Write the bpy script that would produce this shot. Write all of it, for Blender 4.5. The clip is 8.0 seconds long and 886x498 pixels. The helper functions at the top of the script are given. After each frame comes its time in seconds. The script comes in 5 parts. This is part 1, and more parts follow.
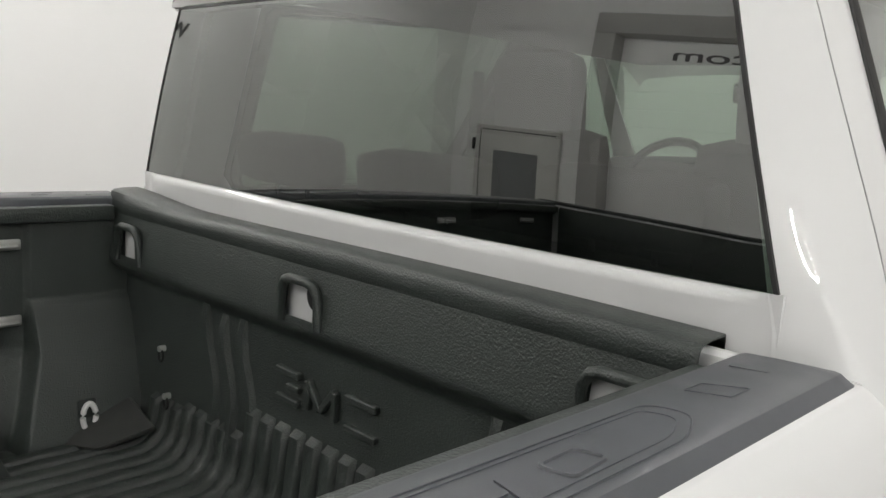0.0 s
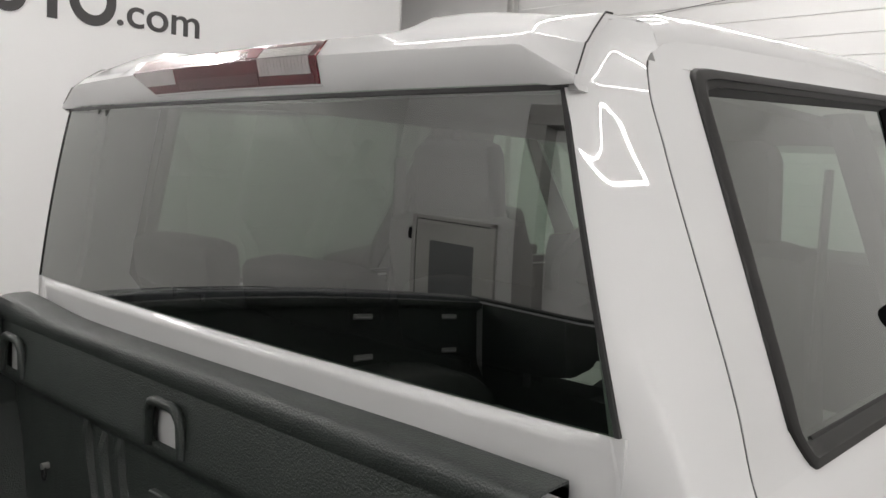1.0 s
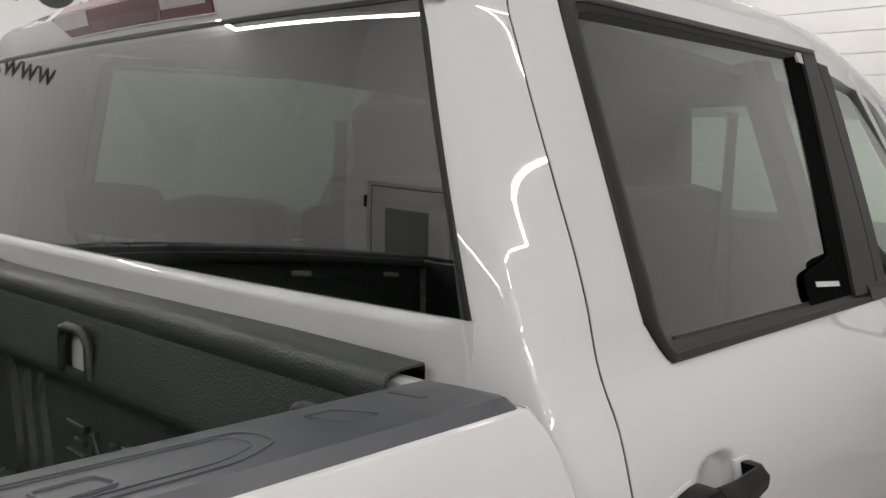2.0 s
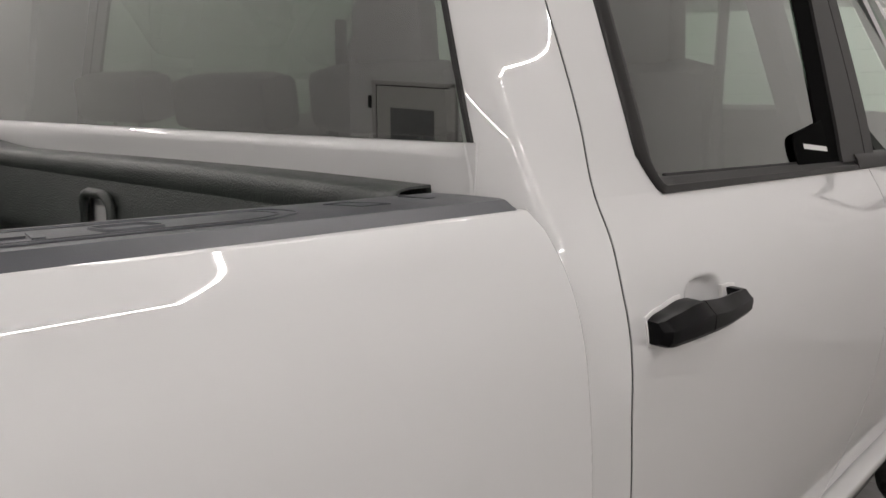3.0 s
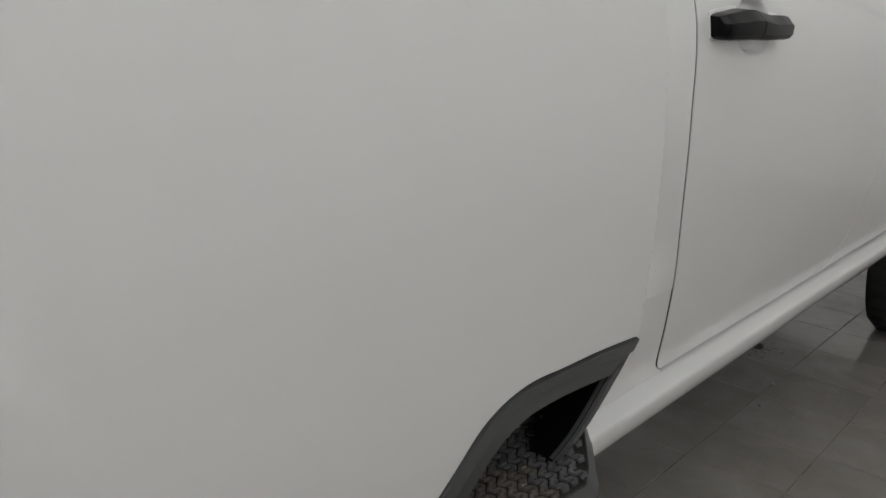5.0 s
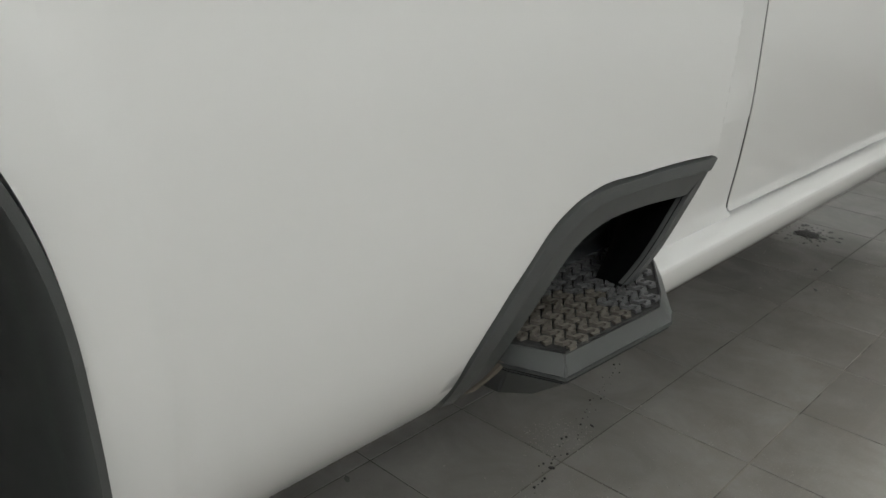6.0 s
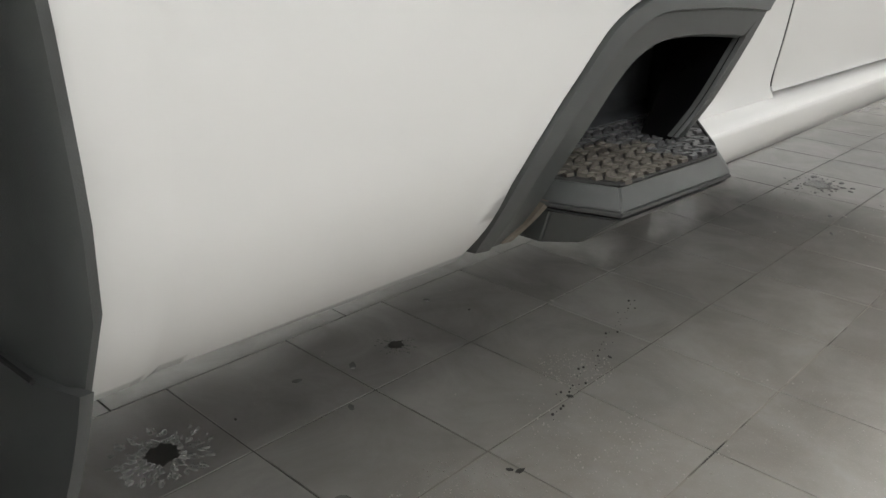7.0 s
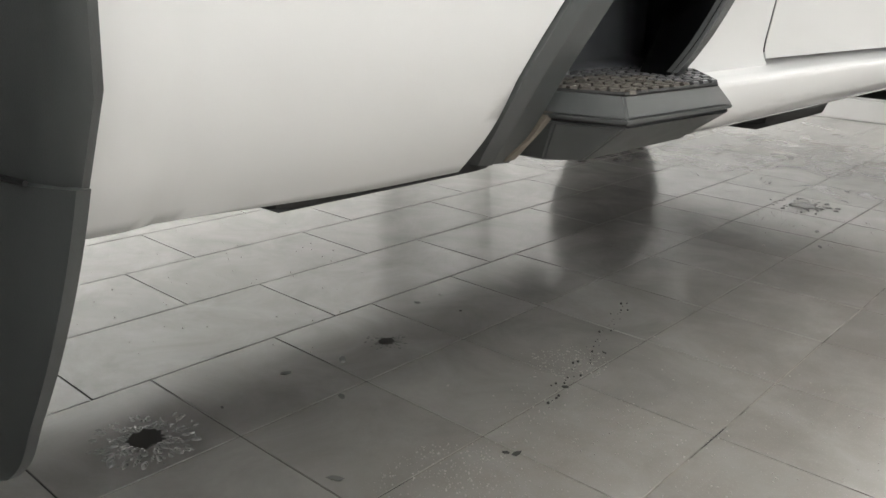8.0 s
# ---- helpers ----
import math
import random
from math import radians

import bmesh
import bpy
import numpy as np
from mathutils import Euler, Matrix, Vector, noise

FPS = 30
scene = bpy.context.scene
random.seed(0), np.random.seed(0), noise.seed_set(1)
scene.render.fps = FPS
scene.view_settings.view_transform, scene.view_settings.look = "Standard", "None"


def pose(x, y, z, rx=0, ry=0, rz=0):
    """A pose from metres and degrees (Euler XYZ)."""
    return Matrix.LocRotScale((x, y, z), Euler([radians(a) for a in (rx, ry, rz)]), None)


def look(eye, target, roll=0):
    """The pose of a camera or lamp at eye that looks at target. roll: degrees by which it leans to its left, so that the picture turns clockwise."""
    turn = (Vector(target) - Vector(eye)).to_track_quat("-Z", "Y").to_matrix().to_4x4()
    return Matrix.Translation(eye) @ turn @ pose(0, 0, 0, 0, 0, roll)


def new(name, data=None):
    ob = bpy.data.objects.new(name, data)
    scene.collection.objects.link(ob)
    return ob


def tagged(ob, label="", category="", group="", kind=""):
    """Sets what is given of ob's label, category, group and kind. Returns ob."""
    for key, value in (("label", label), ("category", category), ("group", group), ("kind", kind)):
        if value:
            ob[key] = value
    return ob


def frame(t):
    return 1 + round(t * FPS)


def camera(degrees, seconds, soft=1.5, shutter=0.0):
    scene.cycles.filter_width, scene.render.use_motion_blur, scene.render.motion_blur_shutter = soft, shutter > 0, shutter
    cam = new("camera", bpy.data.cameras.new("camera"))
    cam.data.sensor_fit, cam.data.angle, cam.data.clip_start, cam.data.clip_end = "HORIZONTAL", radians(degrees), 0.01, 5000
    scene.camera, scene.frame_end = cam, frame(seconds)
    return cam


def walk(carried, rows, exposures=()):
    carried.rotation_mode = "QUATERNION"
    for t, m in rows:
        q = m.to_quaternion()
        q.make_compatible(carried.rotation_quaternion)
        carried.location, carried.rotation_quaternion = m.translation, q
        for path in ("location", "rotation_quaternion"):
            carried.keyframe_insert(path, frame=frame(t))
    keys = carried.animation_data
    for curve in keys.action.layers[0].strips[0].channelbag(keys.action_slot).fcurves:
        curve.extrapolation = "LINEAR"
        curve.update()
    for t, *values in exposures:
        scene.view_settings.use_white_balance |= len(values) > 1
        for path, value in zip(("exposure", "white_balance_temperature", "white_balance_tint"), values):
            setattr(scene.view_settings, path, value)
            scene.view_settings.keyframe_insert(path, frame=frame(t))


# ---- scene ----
cam = camera(56.7, 8.0)
PATH = [
    (0, (1.169, -0.935, 1.71), (-0.189, 0.499, 1.395), 3.9),
    (0.5, (1.192, -0.815, 1.765), (-0.157, 0.649, 1.568), 3.4),
    (1, (1.249, -0.756, 1.807), (-0.096, 0.714, 1.636), 2.8),
    (1.5, (1.364, -0.703, 1.778), (0.024, 0.772, 1.607), 2.6),
    (1.7, (1.402, -0.686, 1.748), (0.063, 0.79, 1.585), 2.6),
    (2.8, (1.419, -0.769, 1.581), (0.171, 0.767, 1.294), 1.4),
    (3, (1.469, -0.769, 1.564), (0.164, 0.712, 1.239), 1.2),
    (3.5, (1.489, -0.861, 1.516), (0.203, 0.609, 1.083), 1.6),
    (4, (1.506, -0.937, 1.458), (0.236, 0.512, 0.921), 2.9),
    (4.2, (1.467, -0.938, 1.416), (0.228, 0.545, 0.902), 2.3),
    (5.3, (1.551, -1.077, 1.252), (0.289, 0.354, 0.65), 2.8),
    (5.5, (1.551, -1.068, 1.222), (0.27, 0.326, 0.577), 2.1),
    (6, (1.493, -1.049, 1.123), (0.226, 0.316, 0.395), 1.8),
    (6.5, (1.437, -1.039, 1.017), (0.179, 0.327, 0.275), 1.9),
    (7, (1.426, -1.039, 0.913), (0.184, 0.345, 0.179), 1.9),
    (7.5, (1.424, -1.056, 0.812), (0.183, 0.359, 0.137), 2.0),
    (8, (1.435, -1.069, 0.772), (0.188, 0.373, 0.168), 2.2),
]
EXPOSURE = [(0, -0.65, 6500, 9), (0.5, -0.72, 6500, 11), (1, -0.9, 6500, 12), (1.5, -1.08, 6500, 11), (3, -1.06, 6650, 15), (3.5, -1.17, 6550, 12), (4, -1.2, 6500, 10), (5.5, -1.0, 6400, 8), (6, -0.68, 6400, 5), (6.5, -0.44, 6450, 6), (7.2, 0.02, 6450, 8), (8, 0.25, 6450, 8)]
walk(cam, [(t, look(eye, target, roll)) for t, eye, target, roll in PATH], EXPOSURE)

# ---------------------------------------------------------------- light
world = bpy.data.worlds.new("world")
scene.world = world
world.use_nodes = True
world.node_tree.nodes["Background"].inputs[0].default_value = (0.9, 0.93, 1.0, 1)
world.node_tree.nodes["Background"].inputs[1].default_value = 0.05
LED_STRENGTH = 112.0

# ---------------------------------------------------------------- materials


def mat(name, color, rough=0.5, metal=0.0, coat=0.0, var=0.06, scale=4.0, grain=0.0, grain_scale=300.0, spec=0.5, rough_var=0.0, coat_ior=1.5, ior=1.5):
    """A surface with two scales of variation: broad tone shifts and a fine bumped grain."""
    m = bpy.data.materials.new(name)
    m.use_nodes = True
    nt = m.node_tree
    b = nt.nodes["Principled BSDF"]
    b.inputs["Roughness"].default_value = rough
    b.inputs["Metallic"].default_value = metal
    b.inputs["Coat Weight"].default_value = coat
    b.inputs["Coat Roughness"].default_value = 0.02
    b.inputs["Coat IOR"].default_value = coat_ior
    b.inputs["IOR"].default_value = ior
    b.inputs["Specular IOR Level"].default_value = spec
    tc = nt.nodes.new("ShaderNodeTexCoord")
    n1 = nt.nodes.new("ShaderNodeTexNoise")
    n1.inputs["Scale"].default_value = scale
    n1.inputs["Detail"].default_value = 6
    nt.links.new(tc.outputs["Object"], n1.inputs["Vector"])
    ramp = nt.nodes.new("ShaderNodeMix")
    ramp.data_type = "RGBA"
    c = color
    ramp.inputs[6].default_value = (c[0] * (1 - var), c[1] * (1 - var), c[2] * (1 - var), 1)
    ramp.inputs[7].default_value = (min(1, c[0] * (1 + var)), min(1, c[1] * (1 + var)), min(1, c[2] * (1 + var)), 1)
    nt.links.new(n1.outputs[0], ramp.inputs[0])
    nt.links.new(ramp.outputs[2], b.inputs["Base Color"])
    if rough_var:
        mr = nt.nodes.new("ShaderNodeMapRange")
        mr.inputs["To Min"].default_value = max(0.02, rough - rough_var)
        mr.inputs["To Max"].default_value = rough + rough_var
        n3 = nt.nodes.new("ShaderNodeTexNoise")
        n3.inputs["Scale"].default_value = scale * 3
        n3.inputs["Detail"].default_value = 8
        nt.links.new(tc.outputs["Object"], n3.inputs["Vector"])
        nt.links.new(n3.outputs[0], mr.inputs[0])
        nt.links.new(mr.outputs[0], b.inputs["Roughness"])
    if grain:
        n2 = nt.nodes.new("ShaderNodeTexNoise")
        n2.inputs["Scale"].default_value = grain_scale
        n2.inputs["Detail"].default_value = 3
        nt.links.new(tc.outputs["Object"], n2.inputs["Vector"])
        bp = nt.nodes.new("ShaderNodeBump")
        bp.inputs["Strength"].default_value = grain
        bp.inputs["Distance"].default_value = 0.002
        nt.links.new(n2.outputs[0], bp.inputs["Height"])
        nt.links.new(bp.outputs[0], b.inputs["Normal"])
    return m


def pane(name, tint, gloss=0.06, rough=0.0):
    """Thin glass: tinted see-through, with mirror gloss that grows towards grazing."""
    m = bpy.data.materials.new(name)
    m.use_nodes = True
    nt = m.node_tree
    nt.nodes.remove(nt.nodes["Principled BSDF"])
    out = nt.nodes["Material Output"]
    tr = nt.nodes.new("ShaderNodeBsdfTransparent")
    tr.inputs[0].default_value = (*tint, 1)
    gl = nt.nodes.new("ShaderNodeBsdfGlossy")
    gl.inputs["Roughness"].default_value = rough
    gl.inputs[0].default_value = (0.95, 0.97, 0.95, 1)
    lw = nt.nodes.new("ShaderNodeLayerWeight")
    lw.inputs[0].default_value = 0.5
    po = nt.nodes.new("ShaderNodeMath")
    po.operation = "POWER"
    po.inputs[1].default_value = 4.0
    mr = nt.nodes.new("ShaderNodeMapRange")
    mr.inputs["To Min"].default_value = gloss
    mr.inputs["To Max"].default_value = 1.0
    mx = nt.nodes.new("ShaderNodeMixShader")
    nt.links.new(lw.outputs["Facing"], po.inputs[0])
    nt.links.new(po.outputs[0], mr.inputs[0])
    nt.links.new(mr.outputs[0], mx.inputs[0])
    nt.links.new(tr.outputs[0], mx.inputs[1])
    nt.links.new(gl.outputs[0], mx.inputs[2])
    nt.links.new(mx.outputs[0], out.inputs[0])
    return m


def glow(name, color, strength):
    m = bpy.data.materials.new(name)
    m.use_nodes = True
    b = m.node_tree.nodes["Principled BSDF"]
    b.inputs["Base Color"].default_value = (0.8, 0.8, 0.8, 1)
    b.inputs["Emission Color"].default_value = (*color, 1)
    b.inputs["Emission Strength"].default_value = strength
    return m


PAINT = mat("white_paint", (0.72, 0.72, 0.718), rough=0.45, coat=1.0, var=0.012, scale=1.5, spec=0.3, coat_ior=1.75)
PLASTIC = mat("grey_black_plastic", (0.050, 0.053, 0.053), rough=0.42, var=0.15, scale=9, grain=0.12, grain_scale=900, rough_var=0.06)
RAILCAP = mat("scuffed_rail_plastic", (0.060, 0.064, 0.073), rough=0.36, var=0.16, scale=7, grain=0.10, grain_scale=900, rough_var=0.08)
LINER = mat("textured_black_liner", (0.0330, 0.0395, 0.0360), rough=0.40, spec=0.6, ior=1.5, var=0.25, scale=7, grain=0.9, grain_scale=300, rough_var=0.08)
GUSSET = mat("scuffed_flap_plastic", (0.032, 0.033, 0.031), rough=0.30, var=0.5, scale=30, spec=0.8, grain=0.3, grain_scale=400)
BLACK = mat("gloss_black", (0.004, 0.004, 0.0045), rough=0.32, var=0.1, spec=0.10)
POCKET = mat("step_pocket_plastic", (0.085, 0.090, 0.098), rough=0.36, var=0.55, scale=9, grain=0.08, grain_scale=300)
RUBBER = mat("tyre_rubber", (0.012, 0.012, 0.012), rough=0.75, var=0.2, grain=0.3, grain_scale=250)
LUG = mat("dusty_tread_rubber", (0.088, 0.089, 0.093), rough=0.42, var=0.4, scale=14, grain=0.2, grain_scale=500)
LUG_MUD = mat("muddy_tread_rubber", (0.095, 0.085, 0.072), rough=0.7, var=0.4, scale=40, grain=0.4, grain_scale=400)
SEAL = mat("black_rubber_seal", (0.010, 0.010, 0.010), rough=0.6)
FLOCK = mat("black_glass_band", (0.003, 0.003, 0.003), rough=0.8, var=0.1, spec=0.02)
TRIM = mat("satin_window_trim", (0.014, 0.0133, 0.0125), rough=0.45, spec=0.3, var=0.08, grain=0.05, grain_scale=1200)
STEEL = mat("zinc_steel", (0.62, 0.62, 0.60), rough=0.35, metal=0.7, var=0.1, scale=30)
ALLOY = mat("rim_alloy", (0.45, 0.45, 0.46), rough=0.3, metal=1.0)
UNDER = mat("underbody_black", (0.012, 0.012, 0.012), rough=0.7, var=0.3, scale=12)
FABRIC = mat("seat_fabric", (0.006, 0.0058, 0.0056), rough=0.9, var=0.12, scale=20, spec=0.1)
HEADLINER = mat("headliner_cloth", (0.03, 0.029, 0.028), rough=0.9, var=0.04, spec=0.1)
DASH = mat("dash_plastic", (0.007, 0.007, 0.007), rough=0.6, spec=0.2)
RED = mat("red_lens", (0.10, 0.002, 0.008), rough=0.12, coat=1.0, spec=0.3, var=0.1, scale=10)
RED_SHEEN = mat("red_lens_sheen", (0.30, 0.10, 0.11), rough=0.10, coat=1.0, var=0.35, scale=18)
MAROON = mat("maroon_lens", (0.060, 0.002, 0.007), rough=0.10, coat=1.0, var=0.2, scale=18)
CLEAR = mat("clear_lens", (0.50, 0.46, 0.46), rough=0.10, coat=1.0, metal=0.35, var=0.1, scale=25)
PRIVACY = pane("privacy_glass", (0.30, 0.37, 0.315), 0.18)
DOORGLASS = pane("dark_door_glass", (0.30, 0.37, 0.315), 0.14)
CLEARGLASS = pane("clear_glass", (0.68, 0.80, 0.72), 0.07)
MIRROR = mat("mirror_silver", (0.85, 0.85, 0.85), rough=0.02, metal=1.0, var=0.0)
WALL = mat("painted_wall", (0.86, 0.853, 0.845), rough=0.55, var=0.015, scale=0.8, grain=0.02, grain_scale=40)
CEIL = mat("ceiling_paint", (0.84, 0.84, 0.83), rough=0.8, var=0.03, scale=1.0)
GDOOR = mat("overhead_door_white", (0.78, 0.77, 0.76), rough=0.4, var=0.02, scale=1.0)
LETTER = mat("charcoal_letter", (0.045, 0.042, 0.042), rough=0.5, var=0.05)
DIRT = mat("dried_mud", (0.15, 0.13, 0.105), rough=0.9, var=0.3, scale=60, grain=0.5, grain_scale=200)
WATER = mat("water_bead", (0.20, 0.197, 0.192), rough=0.03, var=0.1, spec=1.0, coat=1.0)
PUDDLE = mat("puddle_water", (0.07, 0.067, 0.064), rough=0.03, var=0.2, spec=0.8)
CHIP = mat("pale_grit", (0.36, 0.34, 0.31), rough=0.8, var=0.25, scale=40)
SOIL = mat("dark_grit", (0.03, 0.028, 0.026), rough=0.8, var=0.3, scale=40)
DOORGREY = mat("door_paint_grey", (0.62, 0.61, 0.59), rough=0.5, var=0.02)
FRAMESHADE = mat("frame_shade_grey", (0.40, 0.39, 0.38), rough=0.5, var=0.03)
PANEGREY = mat("grey_door_pane", (0.22, 0.225, 0.23), rough=0.2, var=0.03)
LED = glow("led_tube", (1.0, 0.99, 0.965), LED_STRENGTH)


def dust_mask(nt):
    """Where walked-in dust dulls the floor: along the open aisle beside the truck, in clouds."""
    geo = nt.nodes.new("ShaderNodeNewGeometry")
    sep = nt.nodes.new("ShaderNodeSeparateXYZ")
    nt.links.new(geo.outputs["Position"], sep.inputs[0])
    aisle = nt.nodes.new("ShaderNodeMapRange")
    aisle.inputs["From Min"].default_value = 0.25
    aisle.inputs["From Max"].default_value = 0.95
    nt.links.new(sep.outputs["X"], aisle.inputs[0])
    n = nt.nodes.new("ShaderNodeTexNoise")
    n.inputs["Scale"].default_value = 2.2
    n.inputs["Detail"].default_value = 3
    n.inputs["Roughness"].default_value = 0.5
    n.inputs["Distortion"].default_value = 0.4
    nt.links.new(geo.outputs["Position"], n.inputs["Vector"])
    cloud = nt.nodes.new("ShaderNodeMapRange")
    cloud.inputs["From Min"].default_value = 0.33
    cloud.inputs["From Max"].default_value = 0.67
    cloud.inputs["To Min"].default_value = -0.25
    cloud.inputs["To Max"].default_value = 0.25
    nt.links.new(n.outputs[0], cloud.inputs[0])
    add = nt.nodes.new("ShaderNodeMath")
    add.use_clamp = True
    nt.links.new(aisle.outputs[0], add.inputs[0])
    nt.links.new(cloud.outputs[0], add.inputs[1])
    return geo, add.outputs[0]


def lerp(nt, fac, lo, hi):
    mr = nt.nodes.new("ShaderNodeMapRange")
    mr.inputs["To Min"].default_value = lo
    mr.inputs["To Max"].default_value = hi
    nt.links.new(fac, mr.inputs[0])
    return mr.outputs[0]


def blend(nt, fac, a, b):
    """Mix two colours; each a tuple or a socket."""
    mx = nt.nodes.new("ShaderNodeMix")
    mx.data_type = "RGBA"
    nt.links.new(fac, mx.inputs[0])
    for k, c in ((6, a), (7, b)):
        if isinstance(c, tuple):
            mx.inputs[k].default_value = (*c, 1)
        else:
            nt.links.new(c, mx.inputs[k])
    return mx.outputs[2]


def field(nt, geo, scale, detail=5, rough=0.6, distort=0.0, lo=0.35, hi=0.65):
    n = nt.nodes.new("ShaderNodeTexNoise")
    n.inputs["Scale"].default_value = scale
    n.inputs["Detail"].default_value = detail
    n.inputs["Roughness"].default_value = rough
    n.inputs["Distortion"].default_value = distort
    nt.links.new(geo.outputs["Position"], n.inputs["Vector"])
    mr = nt.nodes.new("ShaderNodeMapRange")
    mr.inputs["From Min"].default_value = lo
    mr.inputs["From Max"].default_value = hi
    nt.links.new(n.outputs[0], mr.inputs[0])
    return mr.outputs[0]


def tile_material():
    """Dark grey polished porcelain: cloudy, tone shifts from tile to tile, dulled by dust and scuffs in the aisle."""
    m = bpy.data.materials.new("porcelain_tile")
    m.use_nodes = True
    nt = m.node_tree
    b = nt.nodes["Principled BSDF"]
    geo, dust = dust_mask(nt)
    info = nt.nodes.new("ShaderNodeObjectInfo")
    cloud = field(nt, geo, 4.0, 6, 0.65, 0.7)
    stone = blend(nt, cloud, (0.295, 0.285, 0.273), (0.395, 0.381, 0.364))
    hsv = nt.nodes.new("ShaderNodeHueSaturation")
    nt.links.new(lerp(nt, info.outputs["Random"], 0.90, 1.10), hsv.inputs["Value"])
    nt.links.new(stone, hsv.inputs["Color"])
    # a brownish film of dust, thicker in blotches
    film = nt.nodes.new("ShaderNodeMath")
    film.operation = "MULTIPLY"
    nt.links.new(dust, film.inputs[0])
    nt.links.new(lerp(nt, field(nt, geo, 7.0, 8, 0.62, 0.3), 0.35, 0.85), film.inputs[1])
    dusty = blend(nt, film.outputs[0], hsv.outputs[0], (0.275, 0.252, 0.230))
    # fine pale speckle of salt, only where dust lies
    speck = field(nt, geo, 260.0, 3, 0.5, 0.0, 0.60, 0.72)
    sp = nt.nodes.new("ShaderNodeMath")
    sp.operation = "MULTIPLY"
    nt.links.new(speck, sp.inputs[0])
    nt.links.new(lerp(nt, dust, 0.04, 0.42), sp.inputs[1])
    # long faint scuffs along the aisle
    st = nt.nodes.new("ShaderNodeVectorMath")
    st.operation = "MULTIPLY"
    st.inputs[1].default_value = (38.0, 2.2, 1.0)
    nt.links.new(geo.outputs["Position"], st.inputs[0])
    ns = nt.nodes.new("ShaderNodeTexNoise")
    ns.inputs["Scale"].default_value = 1.0
    ns.inputs["Detail"].default_value = 3
    nt.links.new(st.outputs[0], ns.inputs["Vector"])
    sc = nt.nodes.new("ShaderNodeMapRange")
    sc.inputs["From Min"].default_value = 0.58
    sc.inputs["From Max"].default_value = 0.72
    nt.links.new(ns.outputs[0], sc.inputs[0])
    scm = nt.nodes.new("ShaderNodeMath")
    scm.operation = "MULTIPLY"
    nt.links.new(sc.outputs[0], scm.inputs[0])
    nt.links.new(lerp(nt, dust, 0.0, 0.22), scm.inputs[1])
    scuffed = blend(nt, scm.outputs[0], dusty, (0.36, 0.33, 0.30))
    nt.links.new(blend(nt, sp.outputs[0], scuffed, (0.48, 0.46, 0.43)), b.inputs["Base Color"])
    b.inputs["Specular IOR Level"].default_value = 0.75
    nt.links.new(lerp(nt, cloud, 0.13, 0.22), b.inputs["Roughness"])
    b.inputs["Coat Weight"].default_value = 0.45
    nt.links.new(lerp(nt, cloud, 0.10, 0.17), b.inputs["Coat Roughness"])
    b.inputs["Coat IOR"].default_value = 1.6
    bp = nt.nodes.new("ShaderNodeBump")
    bp.inputs["Strength"].default_value = 0.06
    bp.inputs["Distance"].default_value = 0.001
    nt.links.new(speck, bp.inputs["Height"])
    nt.links.new(bp.outputs[0], b.inputs["Normal"])
    return m


def grout_material():
    """Dark joints, packed with pale dust here and there in the aisle."""
    m = bpy.data.materials.new("tile_grout")
    m.use_nodes = True
    nt = m.node_tree
    b = nt.nodes["Principled BSDF"]
    geo, dust = dust_mask(nt)
    packed = nt.nodes.new("ShaderNodeMath")
    packed.operation = "MULTIPLY"
    nt.links.new(dust, packed.inputs[0])
    nt.links.new(field(nt, geo, 5.0, 4, 0.6, 0.0, 0.36, 0.50), packed.inputs[1])
    nt.links.new(blend(nt, packed.outputs[0], (0.014, 0.013, 0.012), (0.26, 0.235, 0.21)), b.inputs["Base Color"])
    b.inputs["Roughness"].default_value = 0.85
    return m


TILE = tile_material()
GROUT = grout_material()

# ---------------------------------------------------------------- mesh helpers


RIDE = [1.0, 0.0]  # how the body's drawn heights sit over the ground: stretch and lift


def link(name, bm, material, smooth=35):
    me = bpy.data.meshes.new(name)
    for v in bm.verts:
        v.co.z = v.co.z * RIDE[0] + RIDE[1]
    bmesh.ops.recalc_face_normals(bm, faces=bm.faces)
    bm.to_mesh(me)
    bm.free()
    me.materials.append(material)
    if smooth:
        me.polygons.foreach_set("use_smooth", [True] * len(me.polygons))
        me.set_sharp_from_angle(angle=radians(smooth))
    return new(name, me)


def part(name, bm, material, parent, label="", smooth=35):
    ob = link(name, bm, material, smooth)
    ob.parent = parent
    if label:
        ob["label"] = label
    return ob


def thing(name, label, category, group="", kind=""):
    return tagged(new(name), label, category, group, kind)


def structure(name, bm, material, label, smooth=0):
    return tagged(link(name, bm, material, smooth), label, "", "", "structure")


def box(bm, lo, hi, bevel=0.0, m=None):
    r = bmesh.ops.create_cube(bm, size=1.0)
    c = [(lo[i] + hi[i]) / 2 for i in range(3)]
    s = [abs(hi[i] - lo[i]) for i in range(3)]
    for v in r["verts"]:
        v.co = Vector([c[i] + v.co[i] * s[i] for i in range(3)])
    if m is not None:
        bmesh.ops.transform(bm, matrix=m, verts=r["verts"])
    if bevel:
        es = {e for v in r["verts"] for e in v.link_edges}
        bmesh.ops.bevel(bm, geom=list(es), offset=bevel, segments=2, affect="EDGES", profile=0.5)
    return bm


def one_box(lo, hi, bevel=0.0, m=None):
    return box(bmesh.new(), lo, hi, bevel, m)


